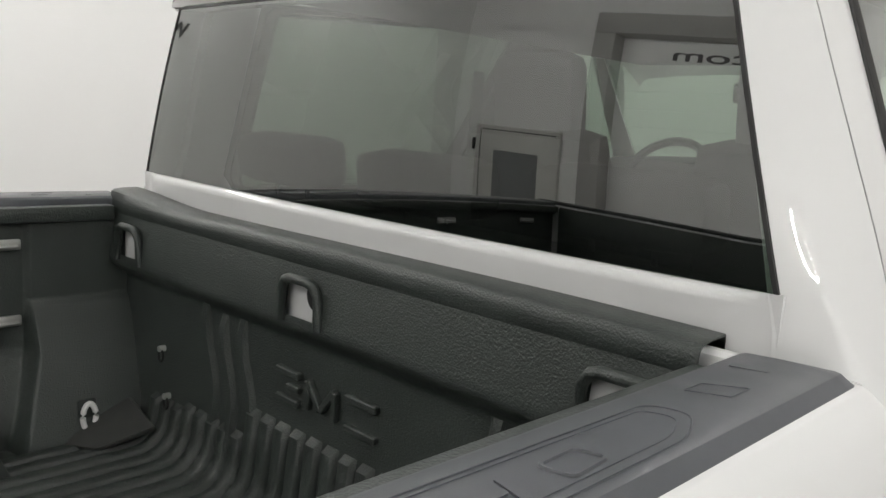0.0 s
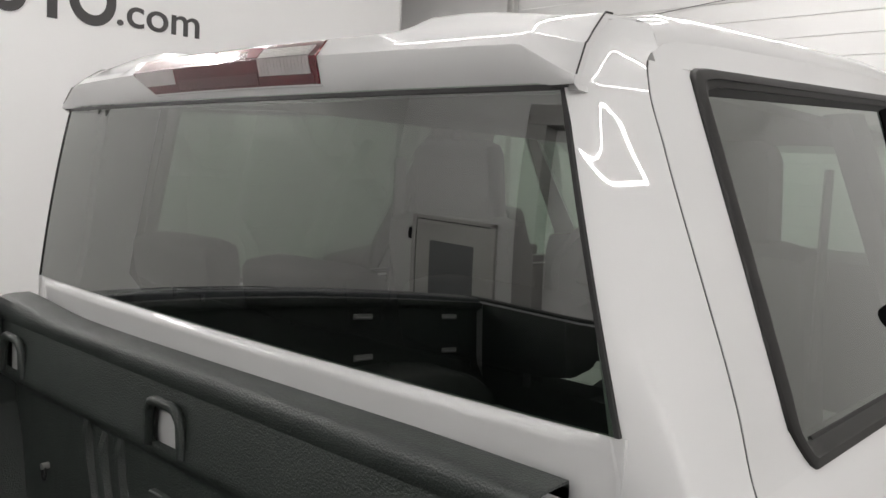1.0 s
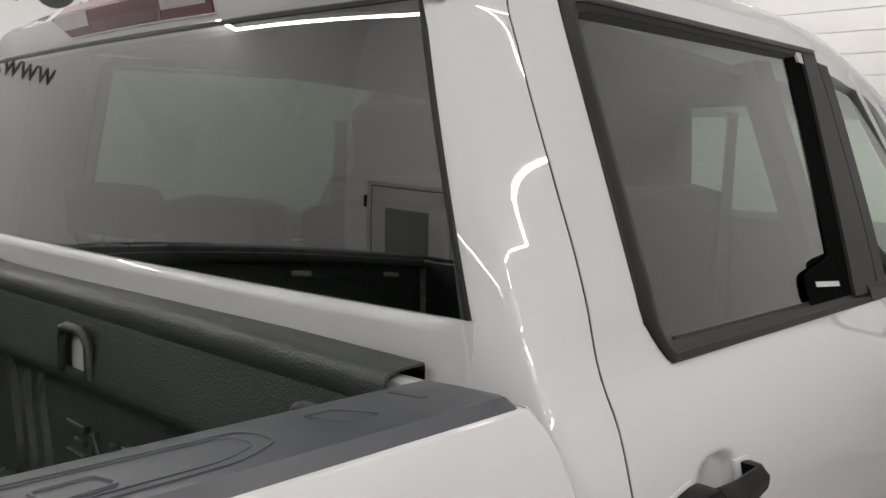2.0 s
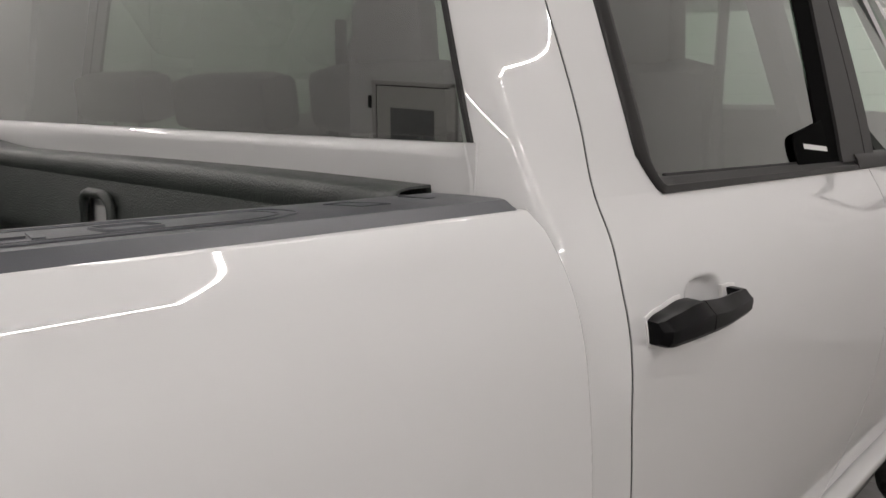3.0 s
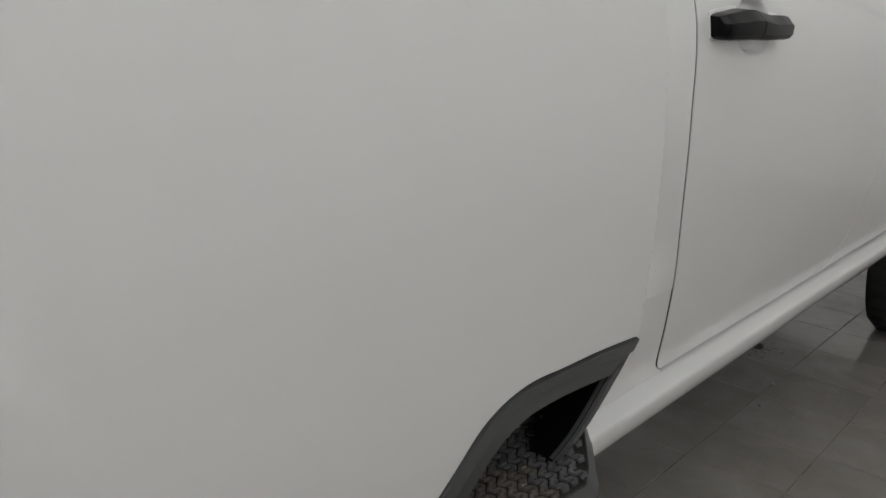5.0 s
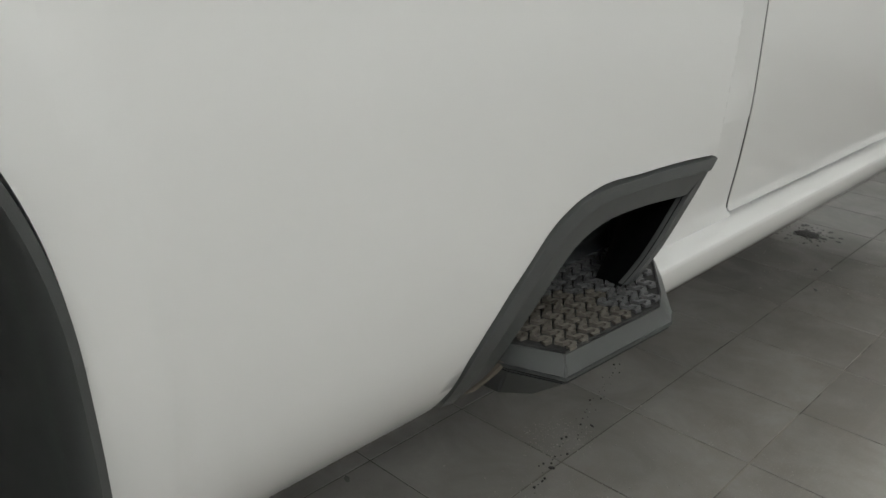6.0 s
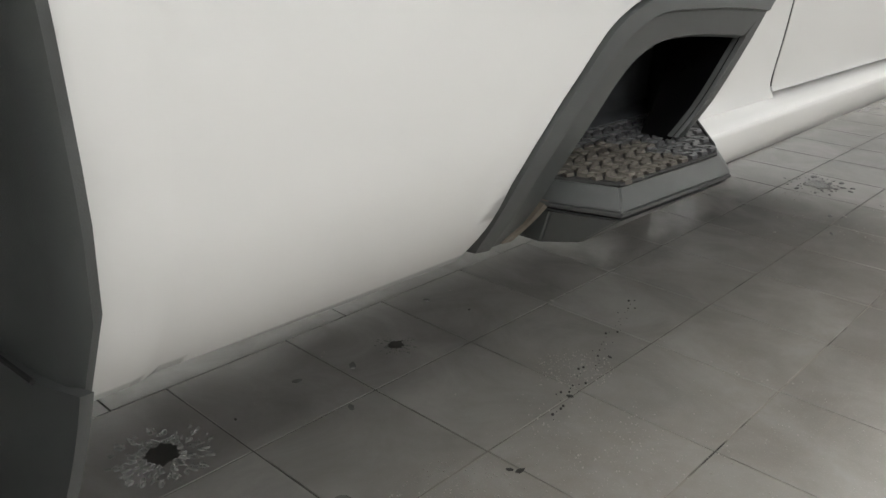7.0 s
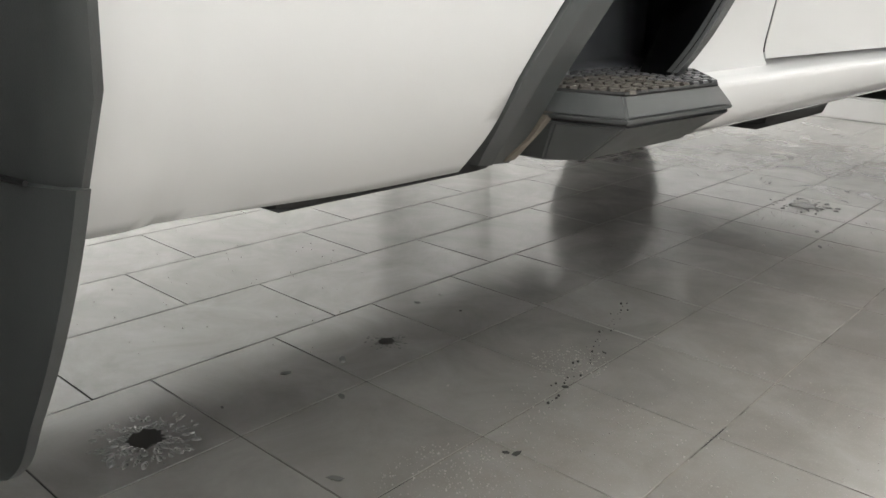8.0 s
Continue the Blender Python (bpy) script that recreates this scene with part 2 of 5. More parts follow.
def prism(bm, pts, vec):
    """A closed outline of 3D points, pushed along vec into a solid."""
    vec = Vector(vec)
    a = [bm.verts.new(p) for p in pts]
    b = [bm.verts.new(Vector(p) + vec) for p in pts]
    bm.faces.new(a)
    bm.faces.new(b[::-1])
    n = len(a)
    for i in range(n):
        bm.faces.new((a[i], b[i], b[(i + 1) % n], a[(i + 1) % n]))
    return bm


def sheet(bm, grid, off=None):
    """A grid of points as a surface; with off (a function of the indices giving a vector) a solid sheet with closed rims."""
    R, C = len(grid), len(grid[0])
    f = [[bm.verts.new(p) for p in row] for row in grid]
    for i in range(R - 1):
        for j in range(C - 1):
            bm.faces.new((f[i][j], f[i][j + 1], f[i + 1][j + 1], f[i + 1][j]))
    if off is not None:
        k = [[bm.verts.new(Vector(grid[i][j]) + Vector(off(i, j))) for j in range(C)] for i in range(R)]
        for i in range(R - 1):
            for j in range(C - 1):
                bm.faces.new((k[i][j], k[i + 1][j], k[i + 1][j + 1], k[i][j + 1]))
        for j in range(C - 1):
            bm.faces.new((f[0][j], k[0][j], k[0][j + 1], f[0][j + 1]))
            bm.faces.new((f[R - 1][j], f[R - 1][j + 1], k[R - 1][j + 1], k[R - 1][j]))
        for i in range(R - 1):
            bm.faces.new((f[i][0], f[i + 1][0], k[i + 1][0], k[i][0]))
            bm.faces.new((f[i][C - 1], k[i][C - 1], k[i + 1][C - 1], f[i + 1][C - 1]))
    return bm


def tube(bm, path, r, seg=10, closed=False):
    """A round bar along a path of points."""
    path = [Vector(p) for p in path]
    n = len(path)
    rings = []
    for i, p in enumerate(path):
        a = path[i - 1] if (i or closed) else p
        b = path[(i + 1) % n] if (i < n - 1 or closed) else p
        d = (b - a).normalized()
        q = d.to_track_quat("Z", "Y")
        rings.append([bm.verts.new(p + q @ Vector((r * math.cos(2 * math.pi * k / seg), r * math.sin(2 * math.pi * k / seg), 0))) for k in range(seg)])
    for i in range(n if closed else n - 1):
        A, B = rings[i], rings[(i + 1) % n]
        for k in range(seg):
            bm.faces.new((A[k], A[(k + 1) % seg], B[(k + 1) % seg], B[k]))
    if not closed:
        bm.faces.new(rings[0][::-1])
        bm.faces.new(rings[-1])
    return bm


def lathe(bm, prof, axis_m, seg=40):
    """Turn a profile of (radius, height) about an axis."""
    rings = [[bm.verts.new(axis_m @ Vector((r * math.cos(2 * math.pi * k / seg), r * math.sin(2 * math.pi * k / seg), h))) for k in range(seg)] for r, h in prof]
    for A, B in zip(rings, rings[1:]):
        for k in range(seg):
            bm.faces.new((A[k], A[(k + 1) % seg], B[(k + 1) % seg], B[k]))
    return bm


def curve(table):
    """Smooth interpolation through a short table of (u, v)."""
    u = np.array([a for a, _ in table], float)
    v = np.array([b for _, b in table], float)
    s = np.gradient(v, u)
    d = np.diff(v) / np.diff(u)
    for i in range(len(d)):
        if d[i] == 0:
            s[i] = s[i + 1] = 0

    def f(x):
        x = min(max(x, u[0]), u[-1])
        i = min(max(int(np.searchsorted(u, x)) - 1, 0), len(u) - 2)
        h = u[i + 1] - u[i]
        t = (x - u[i]) / h
        return float(v[i] * (1 + 2 * t) * (1 - t) ** 2 + s[i] * h * t * (1 - t) ** 2 + v[i + 1] * t * t * (3 - 2 * t) + s[i + 1] * h * t * t * (t - 1))
    return f


def smooth01(x):
    x = min(1, max(0, x))
    return x * x * (3 - 2 * x)


def lin(a, b, n):
    return [a + (b - a) * i / (n - 1) for i in range(n)]


def round_poly(pts, r, seg=5):
    """A 2D outline with its corners rounded."""
    out = []
    n = len(pts)
    for i in range(n):
        p, a, b = Vector(pts[i]), Vector(pts[i - 1]), Vector(pts[(i + 1) % n])
        da, db = a - p, b - p
        k = min(r, da.length * 0.45, db.length * 0.45)
        p0, p1 = p + da.normalized() * k, p + db.normalized() * k
        for j in range(seg + 1):
            t = j / seg
            out.append(tuple((1 - t) ** 2 * p0 + 2 * t * (1 - t) * p + t * t * p1))
    return out


def text_mesh(name, body, size, depth, m, material, parent=None):
    cu = bpy.data.curves.new(name, "FONT")
    cu.body = body
    cu.size = size
    cu.extrude = depth
    cu.offset = 0.006 * size
    tmp = bpy.data.objects.new("tmp", cu)
    me = bpy.data.meshes.new_from_object(tmp)
    bpy.data.objects.remove(tmp)
    me.transform(m)
    me.materials.append(material)
    ob = new(name, me)
    ob.parent = parent
    return ob

# ---------------------------------------------------------------- the room
XL, XR, YB, YF, ZC = -4.0, 4.2, -5.0, 5.2, 4.8


def room():
    f = structure("floor", one_box((XL - 1.2, YB - 0.2, -0.12), (XR + 0.2, YF + 0.2, -0.0025)), GROUT, "dark grout bed under grey porcelain tiles")
    structure("ceiling", one_box((XL - 1.2, YB - 0.2, ZC), (XR + 0.2, YF + 0.2, ZC + 0.1)), CEIL, "plain white painted ceiling")
    structure("wall_west", one_box((XL - 0.15, YB, -0.006), (XL, 4.27, ZC)), WALL, "plain off-white painted wall with charcoal lettering")
    structure("wall_west_return", one_box((XL - 1.0, 4.02, -0.006), (XL - 0.15, 4.27, ZC)), WALL, "off-white wall return beside the recess")
    structure("wall_recess", one_box((XL - 1.15, 4.27, -0.006), (XL - 1.0, YF, ZC)), WALL, "off-white wall of the recess")
    structure("wall_east", one_box((XR, YB, -0.006), (XR + 0.15, YF, ZC)), WALL, "plain off-white painted wall")
    structure("wall_south", one_box((XL - 0.15, YB - 0.15, -0.006), (XR + 0.15, YB, ZC)), WALL, "plain off-white painted wall behind the truck")
    structure("wall_north", one_box((XL - 1.15, YF, -0.006), (XR + 0.15, YF + 0.15, ZC)), WALL, "off-white wall with an overhead door")
    return f


FLOOR = room()


def overhead_door(name, label, n, rib, w, lo, m):
    """Sectional door: panels with pressed horizontal ribs, one part a panel."""
    d = thing(name, label, "", "", "structure")
    for k in range(n):
        bm = bmesh.new()
        z0 = lo + k * rib
        prof = [(0.012, z0 + 0.001), (0.017, z0 + 0.006), (0.020, z0 + rib * 0.5), (0.017, z0 + rib - 0.006), (0.012, z0 + rib - 0.001)]
        a = [m @ Vector((-w / 2, -y, z)) for y, z in prof]
        b = [m @ Vector((w / 2, -y, z)) for y, z in prof]
        sheet(bm, [a, b])
        c = [m @ Vector((x, 0.03, z)) for x, z in ((-w / 2, z0 + 0.004), (w / 2, z0 + 0.004), (w / 2, z0 + rib - 0.004), (-w / 2, z0 + rib - 0.004))]
        bm.faces.new([bm.verts.new(p) for p in c])
        part("panel", bm, GDOOR, d, smooth=20)
    part("backing", one_box((-w / 2, 0.0, lo), (w / 2, 0.01, lo + n * rib), 0, m), GDOOR, d)
    return d


north = overhead_door("door_1", "white sectional overhead door with pressed ribs", 23, 0.145, 4.35, 0.0, Matrix.Translation((-1.175, YF - 0.035, 0)))
west = overhead_door("door_2", "white ribbed overhead door in the side wall", 14, 0.17, 1.85, 0.0, pose(XL + 0.035, 3.2, 0, 0, 0, 90))
for s in (-3.42, 1.07):
    tagged(link("door_track", one_box((s - 0.05, YF - 0.11, 0), (s + 0.02, YF - 0.03, 3.5), 0.006), STEEL), "grey galvanised vertical track beside the overhead door", "", "", "structure")
bm = bmesh.new()
tube(bm, [(-4.62, 4.75, 0), (-4.62, 4.75, ZC)], 0.11, 20)
tagged(link("downpipe", bm, WALL), "white painted round pipe in the corner recess", "pipe")


def pulley():
    p = thing("cable_pulley", "small dark pulley on the overhead door's lift cable", "pulley")
    bm = bmesh.new()
    prism(bm, [(-2.24, YF - 0.10, 3.15), (-2.16, YF - 0.10, 3.15), (-2.17, YF - 0.10, 3.05), (-2.20, YF - 0.10, 2.98), (-2.23, YF - 0.10, 3.05)], (0, 0.035, 0))
    part("bracket", bm, STEEL, p)
    bm = bmesh.new()
    tube(bm, [(-3.4, YF - 0.09, 3.02), (-2.2, YF - 0.09, 3.14), (-0.4, YF - 0.09, 3.30)], 0.0028, 6)
    part("cable", bm, SEAL, p)


pulley()


def lettering():
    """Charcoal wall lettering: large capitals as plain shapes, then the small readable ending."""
    s = thing("wall_lettering", "charcoal raised letters on the off-white wall", "lettering", "wall letters")
    m = pose(XL + 0.004, 1.745, 2.695, 90, 0, 90) @ Matrix.Diagonal((1.12, 1, 1, 1))
    text_mesh("small_letters", ".com", 0.28, 0.004, m, LETTER, s)
    # the three large capitals before it, as a bowl, a post with a bar, and a ring
    z0, h, w = 2.665, 0.31, 0.06

    def ring(yc, half, full=True):
        bm = bmesh.new()
        n = 40
        outer, inner = [], []
        for k in range(n):
            a = 2 * math.pi * k / n
            outer.append((yc + half * math.cos(a), z0 + h / 2 + (h / 2 + 0.006) * math.sin(a)))
            inner.append((yc + (half - w) * math.cos(a), z0 + h / 2 + (h / 2 - w) * math.sin(a)))
        for k in range(n):
            j = (k + 1) % n
            q = [outer[k], outer[j], inner[j], inner[k]]
            prism(bm, [(XL + 0.001, y, z) for y, z in q], (0.008, 0, 0))
        return bm
    part("letter", ring(1.60, 0.15), LETTER, s, smooth=0)
    bm = bmesh.new()
    prism(bm, [(XL + 0.001, y, z) for y, z in ((1.32, z0), (1.32 + w, z0), (1.32 + w, z0 + h - w), (1.445, z0 + h - w), (1.445, z0 + h), (1.255, z0 + h), (1.255, z0 + h - w), (1.32, z0 + h - w))], (0.008, 0, 0))
    part("letter", bm, LETTER, s, smooth=0)
    bm = bmesh.new()
    out = [(1.09 + 0.11 * math.cos(a), z0 + 0.105 + 0.11 * math.sin(a)) for a in lin(math.pi, 2 * math.pi, 20)]
    inn = [(1.09 + (0.11 - w) * math.cos(a), z0 + 0.105 + (0.11 - w) * math.sin(a)) for a in lin(2 * math.pi, math.pi, 20)]
    pts = [(0.98, z0 + h), *out, (1.20, z0 + h), (1.20 - w, z0 + h), *inn, (0.98 + w, z0 + h)]
    prism(bm, [(XL + 0.001, y, z) for y, z in pts], (0.008, 0, 0))
    part("letter", bm, LETTER, s, smooth=0)
    # lettering on the wall behind the truck, mirrored in the glass
    r = thing("rear_wall_lettering", "charcoal letters on the wall behind the truck", "lettering", "wall letters")
    text_mesh("small_letters", ".com", 0.22, 0.004, pose(-0.66, YB + 0.004, 3.16, 90, 0, 180) @ Matrix.Diagonal((1.9, 1, 1, 1)), LETTER, r)
    w = thing("wall_prefix_lettering", "charcoal letters further along the off-white wall", "lettering", "wall letters")
    text_mesh("small_letters", "www.", 0.28, 0.004, pose(XL + 0.004, -1.16, 2.42, 90, 0, 90), LETTER, w)


lettering()


def side_door():
    d = thing("door_3", "closed grey side door with a glass panel", "", "", "structure")
    x0, x1 = -3.62, -2.52
    y = YB
    part("leaf", one_box((x0 + 0.06, y + 0.004, 0.0), (x1 - 0.06, y + 0.035, 2.08), 0.004), DOORGREY, d)
    part("door_frame", one_box((x0, y + 0.002, 0.0), (x0 + 0.055, y + 0.05, 2.14), 0.004), DOORGREY, d)
    part("door_frame", one_box((x1 - 0.055, y + 0.002, 0.0), (x1, y + 0.05, 2.14), 0.004), DOORGREY, d)
    part("door_frame", one_box((x0, y + 0.002, 2.09), (x1, y + 0.05, 2.14), 0.004), DOORGREY, d)
    part("shadow_gap", one_box((x0 + 0.052, y + 0.003, 0.0), (x0 + 0.062, y + 0.037, 2.10)), SEAL, d)
    part("shadow_gap", one_box((x0 + 0.052, y + 0.003, 2.078), (x1 - 0.052, y + 0.037, 2.09)), SEAL, d)
    part("shadow_gap", one_box((x1 - 0.062, y + 0.003, 0.0), (x1 - 0.052, y + 0.037, 2.10)), SEAL, d)
    part("closer", one_box((x0 - 0.05, y + 0.003, 1.80), (x0 - 0.02, y + 0.05, 1.95)), SEAL, d)
    part("pane", one_box((x0 + 0.26, y + 0.034, 0.9), (x1 - 0.26, y + 0.041, 1.82)), PANEGREY, d)
    bm = bmesh.new()
    tube(bm, [(x1 - 0.13, y + 0.03, 1.02), (x1 - 0.13, y + 0.09, 1.02), (x1 - 0.25, y + 0.09, 1.02)], 0.011)
    part("door_handle", bm, STEEL, d)


side_door()


def portal():
    # Grey here is the frame's shade against the wall, put into its colour.
    p = thing("wall_portal", "post and beam round a wall recess, coloured grey for shade", "", "", "structure")
    part("post", one_box((-2.20, YB + 0.002, -0.004), (-1.98, YB + 0.22, 3.40), 0.006), FRAMESHADE, p)
    part("post", one_box((1.70, YB + 0.002, -0.004), (1.92, YB + 0.22, 3.40), 0.006), FRAMESHADE, p)
    part("beam", one_box((-2.20, YB + 0.002, 3.402), (1.92, YB + 0.22, 3.66), 0.006), FRAMESHADE, p)


portal()


def ceiling_lights():
    """A stepped loop of slim LED bars under the ceiling: it lights the room and draws bright lines in the paint."""
    rig = thing("stepped_ceiling_light", "stepped loop of slim glowing white LED bars under the ceiling", "ceiling light")
    z = 3.45
    # Unseen legs back to y -3.0 and their crossbar are added for bed light.
    half = [(0.5, 2.3), (0.5, 0.87), (2.15, 0.87), (2.15, 0.12), (3.65, 0.12), (3.65, -1.12), (3.92, -1.12), (3.92, -3.0)]
    loop = half + [(-x, y) for x, y in half[::-1]]
    for a, b in zip(loop, loop[1:] + loop[:1]):
        A, B = Vector((*a, z)), Vector((*b, z))
        n = max(1, round((B - A).length / 1.2))
        for k in range(n):
            p, q = A + (B - A) * (k / n), A + (B - A) * ((k + 1) / n)
            part("led_bar", tube(bmesh.new(), [p, q], 0.012, 8), LED, rig)
        part("housing", one_box((min(A.x, B.x) - 0.02, min(A.y, B.y) - 0.02, z + 0.014), (max(A.x, B.x) + 0.02, max(A.y, B.y) + 0.02, z + 0.05)), GDOOR, rig)
        for p in (A, (A + B) / 2):
            bm = bmesh.new()
            tube(bm, [(p.x, p.y, z + 0.05), (p.x, p.y, ZC)], 0.003, 5)
            part("hanger", bm, STEEL, rig)
    # Added fill: unseen bars that only brighten the front of the room.
    front = thing("front_fill_light", "unseen LED bars added to light the front of the room", "ceiling light")
    for x in (-0.7, -0.2):
        part("led_bar", tube(bmesh.new(), [(x, 3.0, z), (x, 4.7, z)], 0.012, 8), LED, front)
        part("housing", one_box((x - 0.02, 2.98, z + 0.014), (x + 0.02, 4.72, z + 0.05)), GDOOR, front)
        for y in (3.1, 4.6):
            part("hanger", tube(bmesh.new(), [(x, y, z + 0.05), (x, y, ZC)], 0.003, 5), STEEL, front)


ceiling_lights()

# ---------------------------------------------------------------- the pickup truck
RIDE[:] = [1.033, 0.006]
TRUCK = thing("pickup_truck", "white crew-cab pickup truck parked on grey tiles", "truck")
RAIL, BELT = 1.404, 1.406
bed_x = curve([(0.560, 0.915), (0.582, 0.936), (0.62, 0.968), (0.68, 0.999), (0.75, 1.014), (0.83, 1.022), (0.92, 1.026), (1.0, 1.027), (1.10, 1.024), (1.20, 1.015), (1.27, 1.003), (1.32, 0.986), (1.36, 0.963), (1.39, 0.938), (RAIL, 0.918)])
cab_x = curve([(0.545, 0.89), (0.60, 0.925), (0.655, 0.940), (0.70, 0.949), (0.745, 0.958), (0.785, 0.965), (0.82, 0.971), (0.92, 0.984), (1.02, 0.992), (1.12, 0.995), (1.20, 0.993), (1.26, 0.984), (1.31, 0.968), (1.355, 0.945), (BELT, 0.912), (1.5, 0.876), (1.6, 0.838), (1.75, 0.780), (1.88, 0.729), (1.93, 0.708), (2.02, 0.672), (2.08, 0.648)])
gap_y = curve([(0.649, 0.280), (0.658, 0.262), (0.668, 0.247), (0.682, 0.239), (0.70, 0.235), (0.805, 0.212), (0.86, 0.197), (0.98, 0.164), (1.06, 0.150), (1.18, 0.137), (1.29, 0.137), (1.37, 0.156), (1.45, 0.168), (1.53, 0.173), (1.64, 0.168), (1.80, 0.164), (1.865, 0.168), (1.909, 0.200), (1.928, 0.244)])
ARC_Y, ARC_W = -1.354, 0.485


def arch_z(y):
    u = abs(y - ARC_Y) / ARC_W
    return 0.68 + 0.435 * (1 - u ** 3.4) ** (1 / 3.4) if u < 1 else 0.0


def step_cut(y):
    """Lower rim of the bed side above the corner step."""
    return curve([(-0.468, 0.668), (-0.4625, 0.683), (-0.4375, 0.723), (-0.4055, 0.760), (-0.37, 0.796), (-0.337, 0.814), (-0.288, 0.826), (-0.20, 0.825), (-0.10, 0.822), (0.0, 0.815)])(y)


def bed_bottom(y):
    if abs(y - ARC_Y) < ARC_W:
        return arch_z(y)
    if y > -0.468:
        return step_cut(y)
    return 0.578 + 0.012 * smooth01((-0.55 - y) / 0.3)


def flare(y, z):
    """The pressed lip round the wheel opening."""
    u = abs(y - ARC_Y) / ARC_W
    w = max(0.0, (max(z - 0.68, 0) / 0.42)) ** 3.4 + u ** 3.4
    d = (w ** (1 / 3.4) - 1.0) * ARC_W
    return 0.0065 * (1 - smooth01((d - 0.052) / 0.016))


def bed_side(s, detailed):
    ys = sorted(set([round(v, 4) for v in lin(-2.08, -1.85, 6) + lin(-1.8395, -1.76, 16) + lin(-1.75, -1.4, 14) + lin(-1.4, -0.95, 20) + lin(-0.95, -0.8693, 26) + lin(-0.869, -0.74, 12) + lin(-0.74, -0.469, 12) + lin(-0.4679, -0.28, 28) + lin(-0.28, 0.0, 14)]))
    zs = lin(0.578, 0.84, 26) + lin(0.85, 1.24, 22) + lin(1.25, RAIL - 0.002, 26) + [RAIL]
    bm = bmesh.new()
    cols = []
    for y in ys:
        zb = bed_bottom(y)
        cols.append([bm.verts.new((s * (bed_x(max(z, zb)) + flare(y, max(z, zb))), y, max(z, zb))) for z in zs])
    for a, b in zip(cols, cols[1:]):
        for k in range(len(zs) - 1):
            if a[k + 1].co.z - a[k].co.z > 1e-5 or b[k + 1].co.z - b[k].co.z > 1e-5:
                bm.faces.new((a[k], b[k], b[k + 1], a[k + 1]))
    bmesh.ops.remove_doubles(bm, verts=bm.verts, dist=1e-5)
    ext = bmesh.ops.extrude_face_region(bm, geom=bm.faces[:], use_keep_orig=True)
    for v in ext["geom"]:
        if isinstance(v, bmesh.types.BMVert):
            v.co.x -= s * 0.022
    bed = part("bed_side", bm, PAINT, TRUCK, "glossy white bed side panel", smooth=50)
    edge = [[(s * (bed_x(z) - dx), dy, z) for dx, dy in ((0.0, 0.0), (0.003, 0.006), (0.010, 0.010), (0.06, 0.010))] for z in lin(0.822, RAIL, 30)]
    part("bed_front_edge", sheet(bmesh.new(), edge, lambda i, j: (0, -0.004, 0)), PAINT, TRUCK)
    return bed


def rail_cap(s):
    """Moulded plastic cap on the bed rail, with shallow embossed panels."""
    prof = [(0.912, RAIL - 0.034), (0.917, RAIL - 0.032), (0.9195, RAIL - 0.027), (0.9195, RAIL - 0.009), (0.9175, RAIL - 0.004), (0.9015, RAIL + 0.0085), (0.898, RAIL + 0.0112), (0.892, RAIL + 0.0125), (0.84, RAIL + 0.0132), (0.801, RAIL + 0.0125), (0.795, RAIL + 0.011), (0.791, RAIL + 0.007), (0.789, RAIL), (0.788, RAIL - 0.05)]
    ys = [-2.08, -1.5, -0.9, -0.5, -0.2, -0.06, -0.030, -0.012, -0.006, -0.002, 0.0]
    grid = []
    for y in ys:
        dip = 0.010 * smooth01((y + 0.012) / 0.012) ** 2
        back = smooth01((y + 0.06) / 0.06)
        grid.append([(s * x, y - 0.024 * back * max(0, (0.919 - x) / 0.13), z - (dip if z > RAIL else 0)) for x, z in prof])
    cap = part("rail_cap", sheet(bmesh.new(), grid, lambda i, j: (0, 0, -0.005)), RAILCAP, TRUCK, "grey-black textured plastic bed rail cap", smooth=25)
    top = RAIL + 0.0130

    def flat(pts, h, name, r=0.012, label=""):
        bm = bmesh.new()
        prism(bm, [(s * x, y, top - 0.003) for x, y in round_poly(pts, r)], (0, 0, 0.003 + h))
        part(name, bm, RAILCAP, cap, label, smooth=30)

    def band(pts, name, r=0.0022, corner=0.02):
        bm = bmesh.new()
        tube(bm, [(s * x, y, top + 0.0003) for x, y in round_poly(pts, corner)], r, 6, True)
        part(name, bm, RAILCAP, cap)
    # long embossed panel outline and its raised blocks in place of the emblem characters
    band([(0.822, -0.292), (0.862, -0.280), (0.886, -0.335), (0.890, -0.80), (0.812, -0.80)], "embossed_outline", 0.0011)
    band([(0.828, -0.310), (0.858, -0.300), (0.876, -0.342), (0.880, -0.785), (0.818, -0.785)], "embossed_outline", 0.0007)
    band([(0.842, -0.432), (0.868, -0.424), (0.872, -0.474), (0.844, -0.480)], "raised_ring", 0.0022, 0.008)
    for y in (-0.514, -0.558):
        flat([(0.840, y), (0.874, y - 0.008), (0.874, y - 0.018), (0.840, y - 0.010)], 0.0018, "raised_bar", 0.003)
    flat([(0.853, -0.529), (0.861, -0.5308), (0.861, -0.5615), (0.853, -0.5597)], 0.0018, "raised_bar", 0.002)
    band([(0.824, -0.225), (0.824, -0.190), (0.862, -0.163), (0.862, -0.205)], "access_cover", 0.0008, 0.003)
    flat([(0.812, -0.105), (0.812, -0.092), (0.850, -0.080), (0.850, -0.093)], 0.0008, "raised_bar", 0.003)
    return cap


for s in (1, -1):
    bed_side(s, s > 0)
    rail_cap(s)


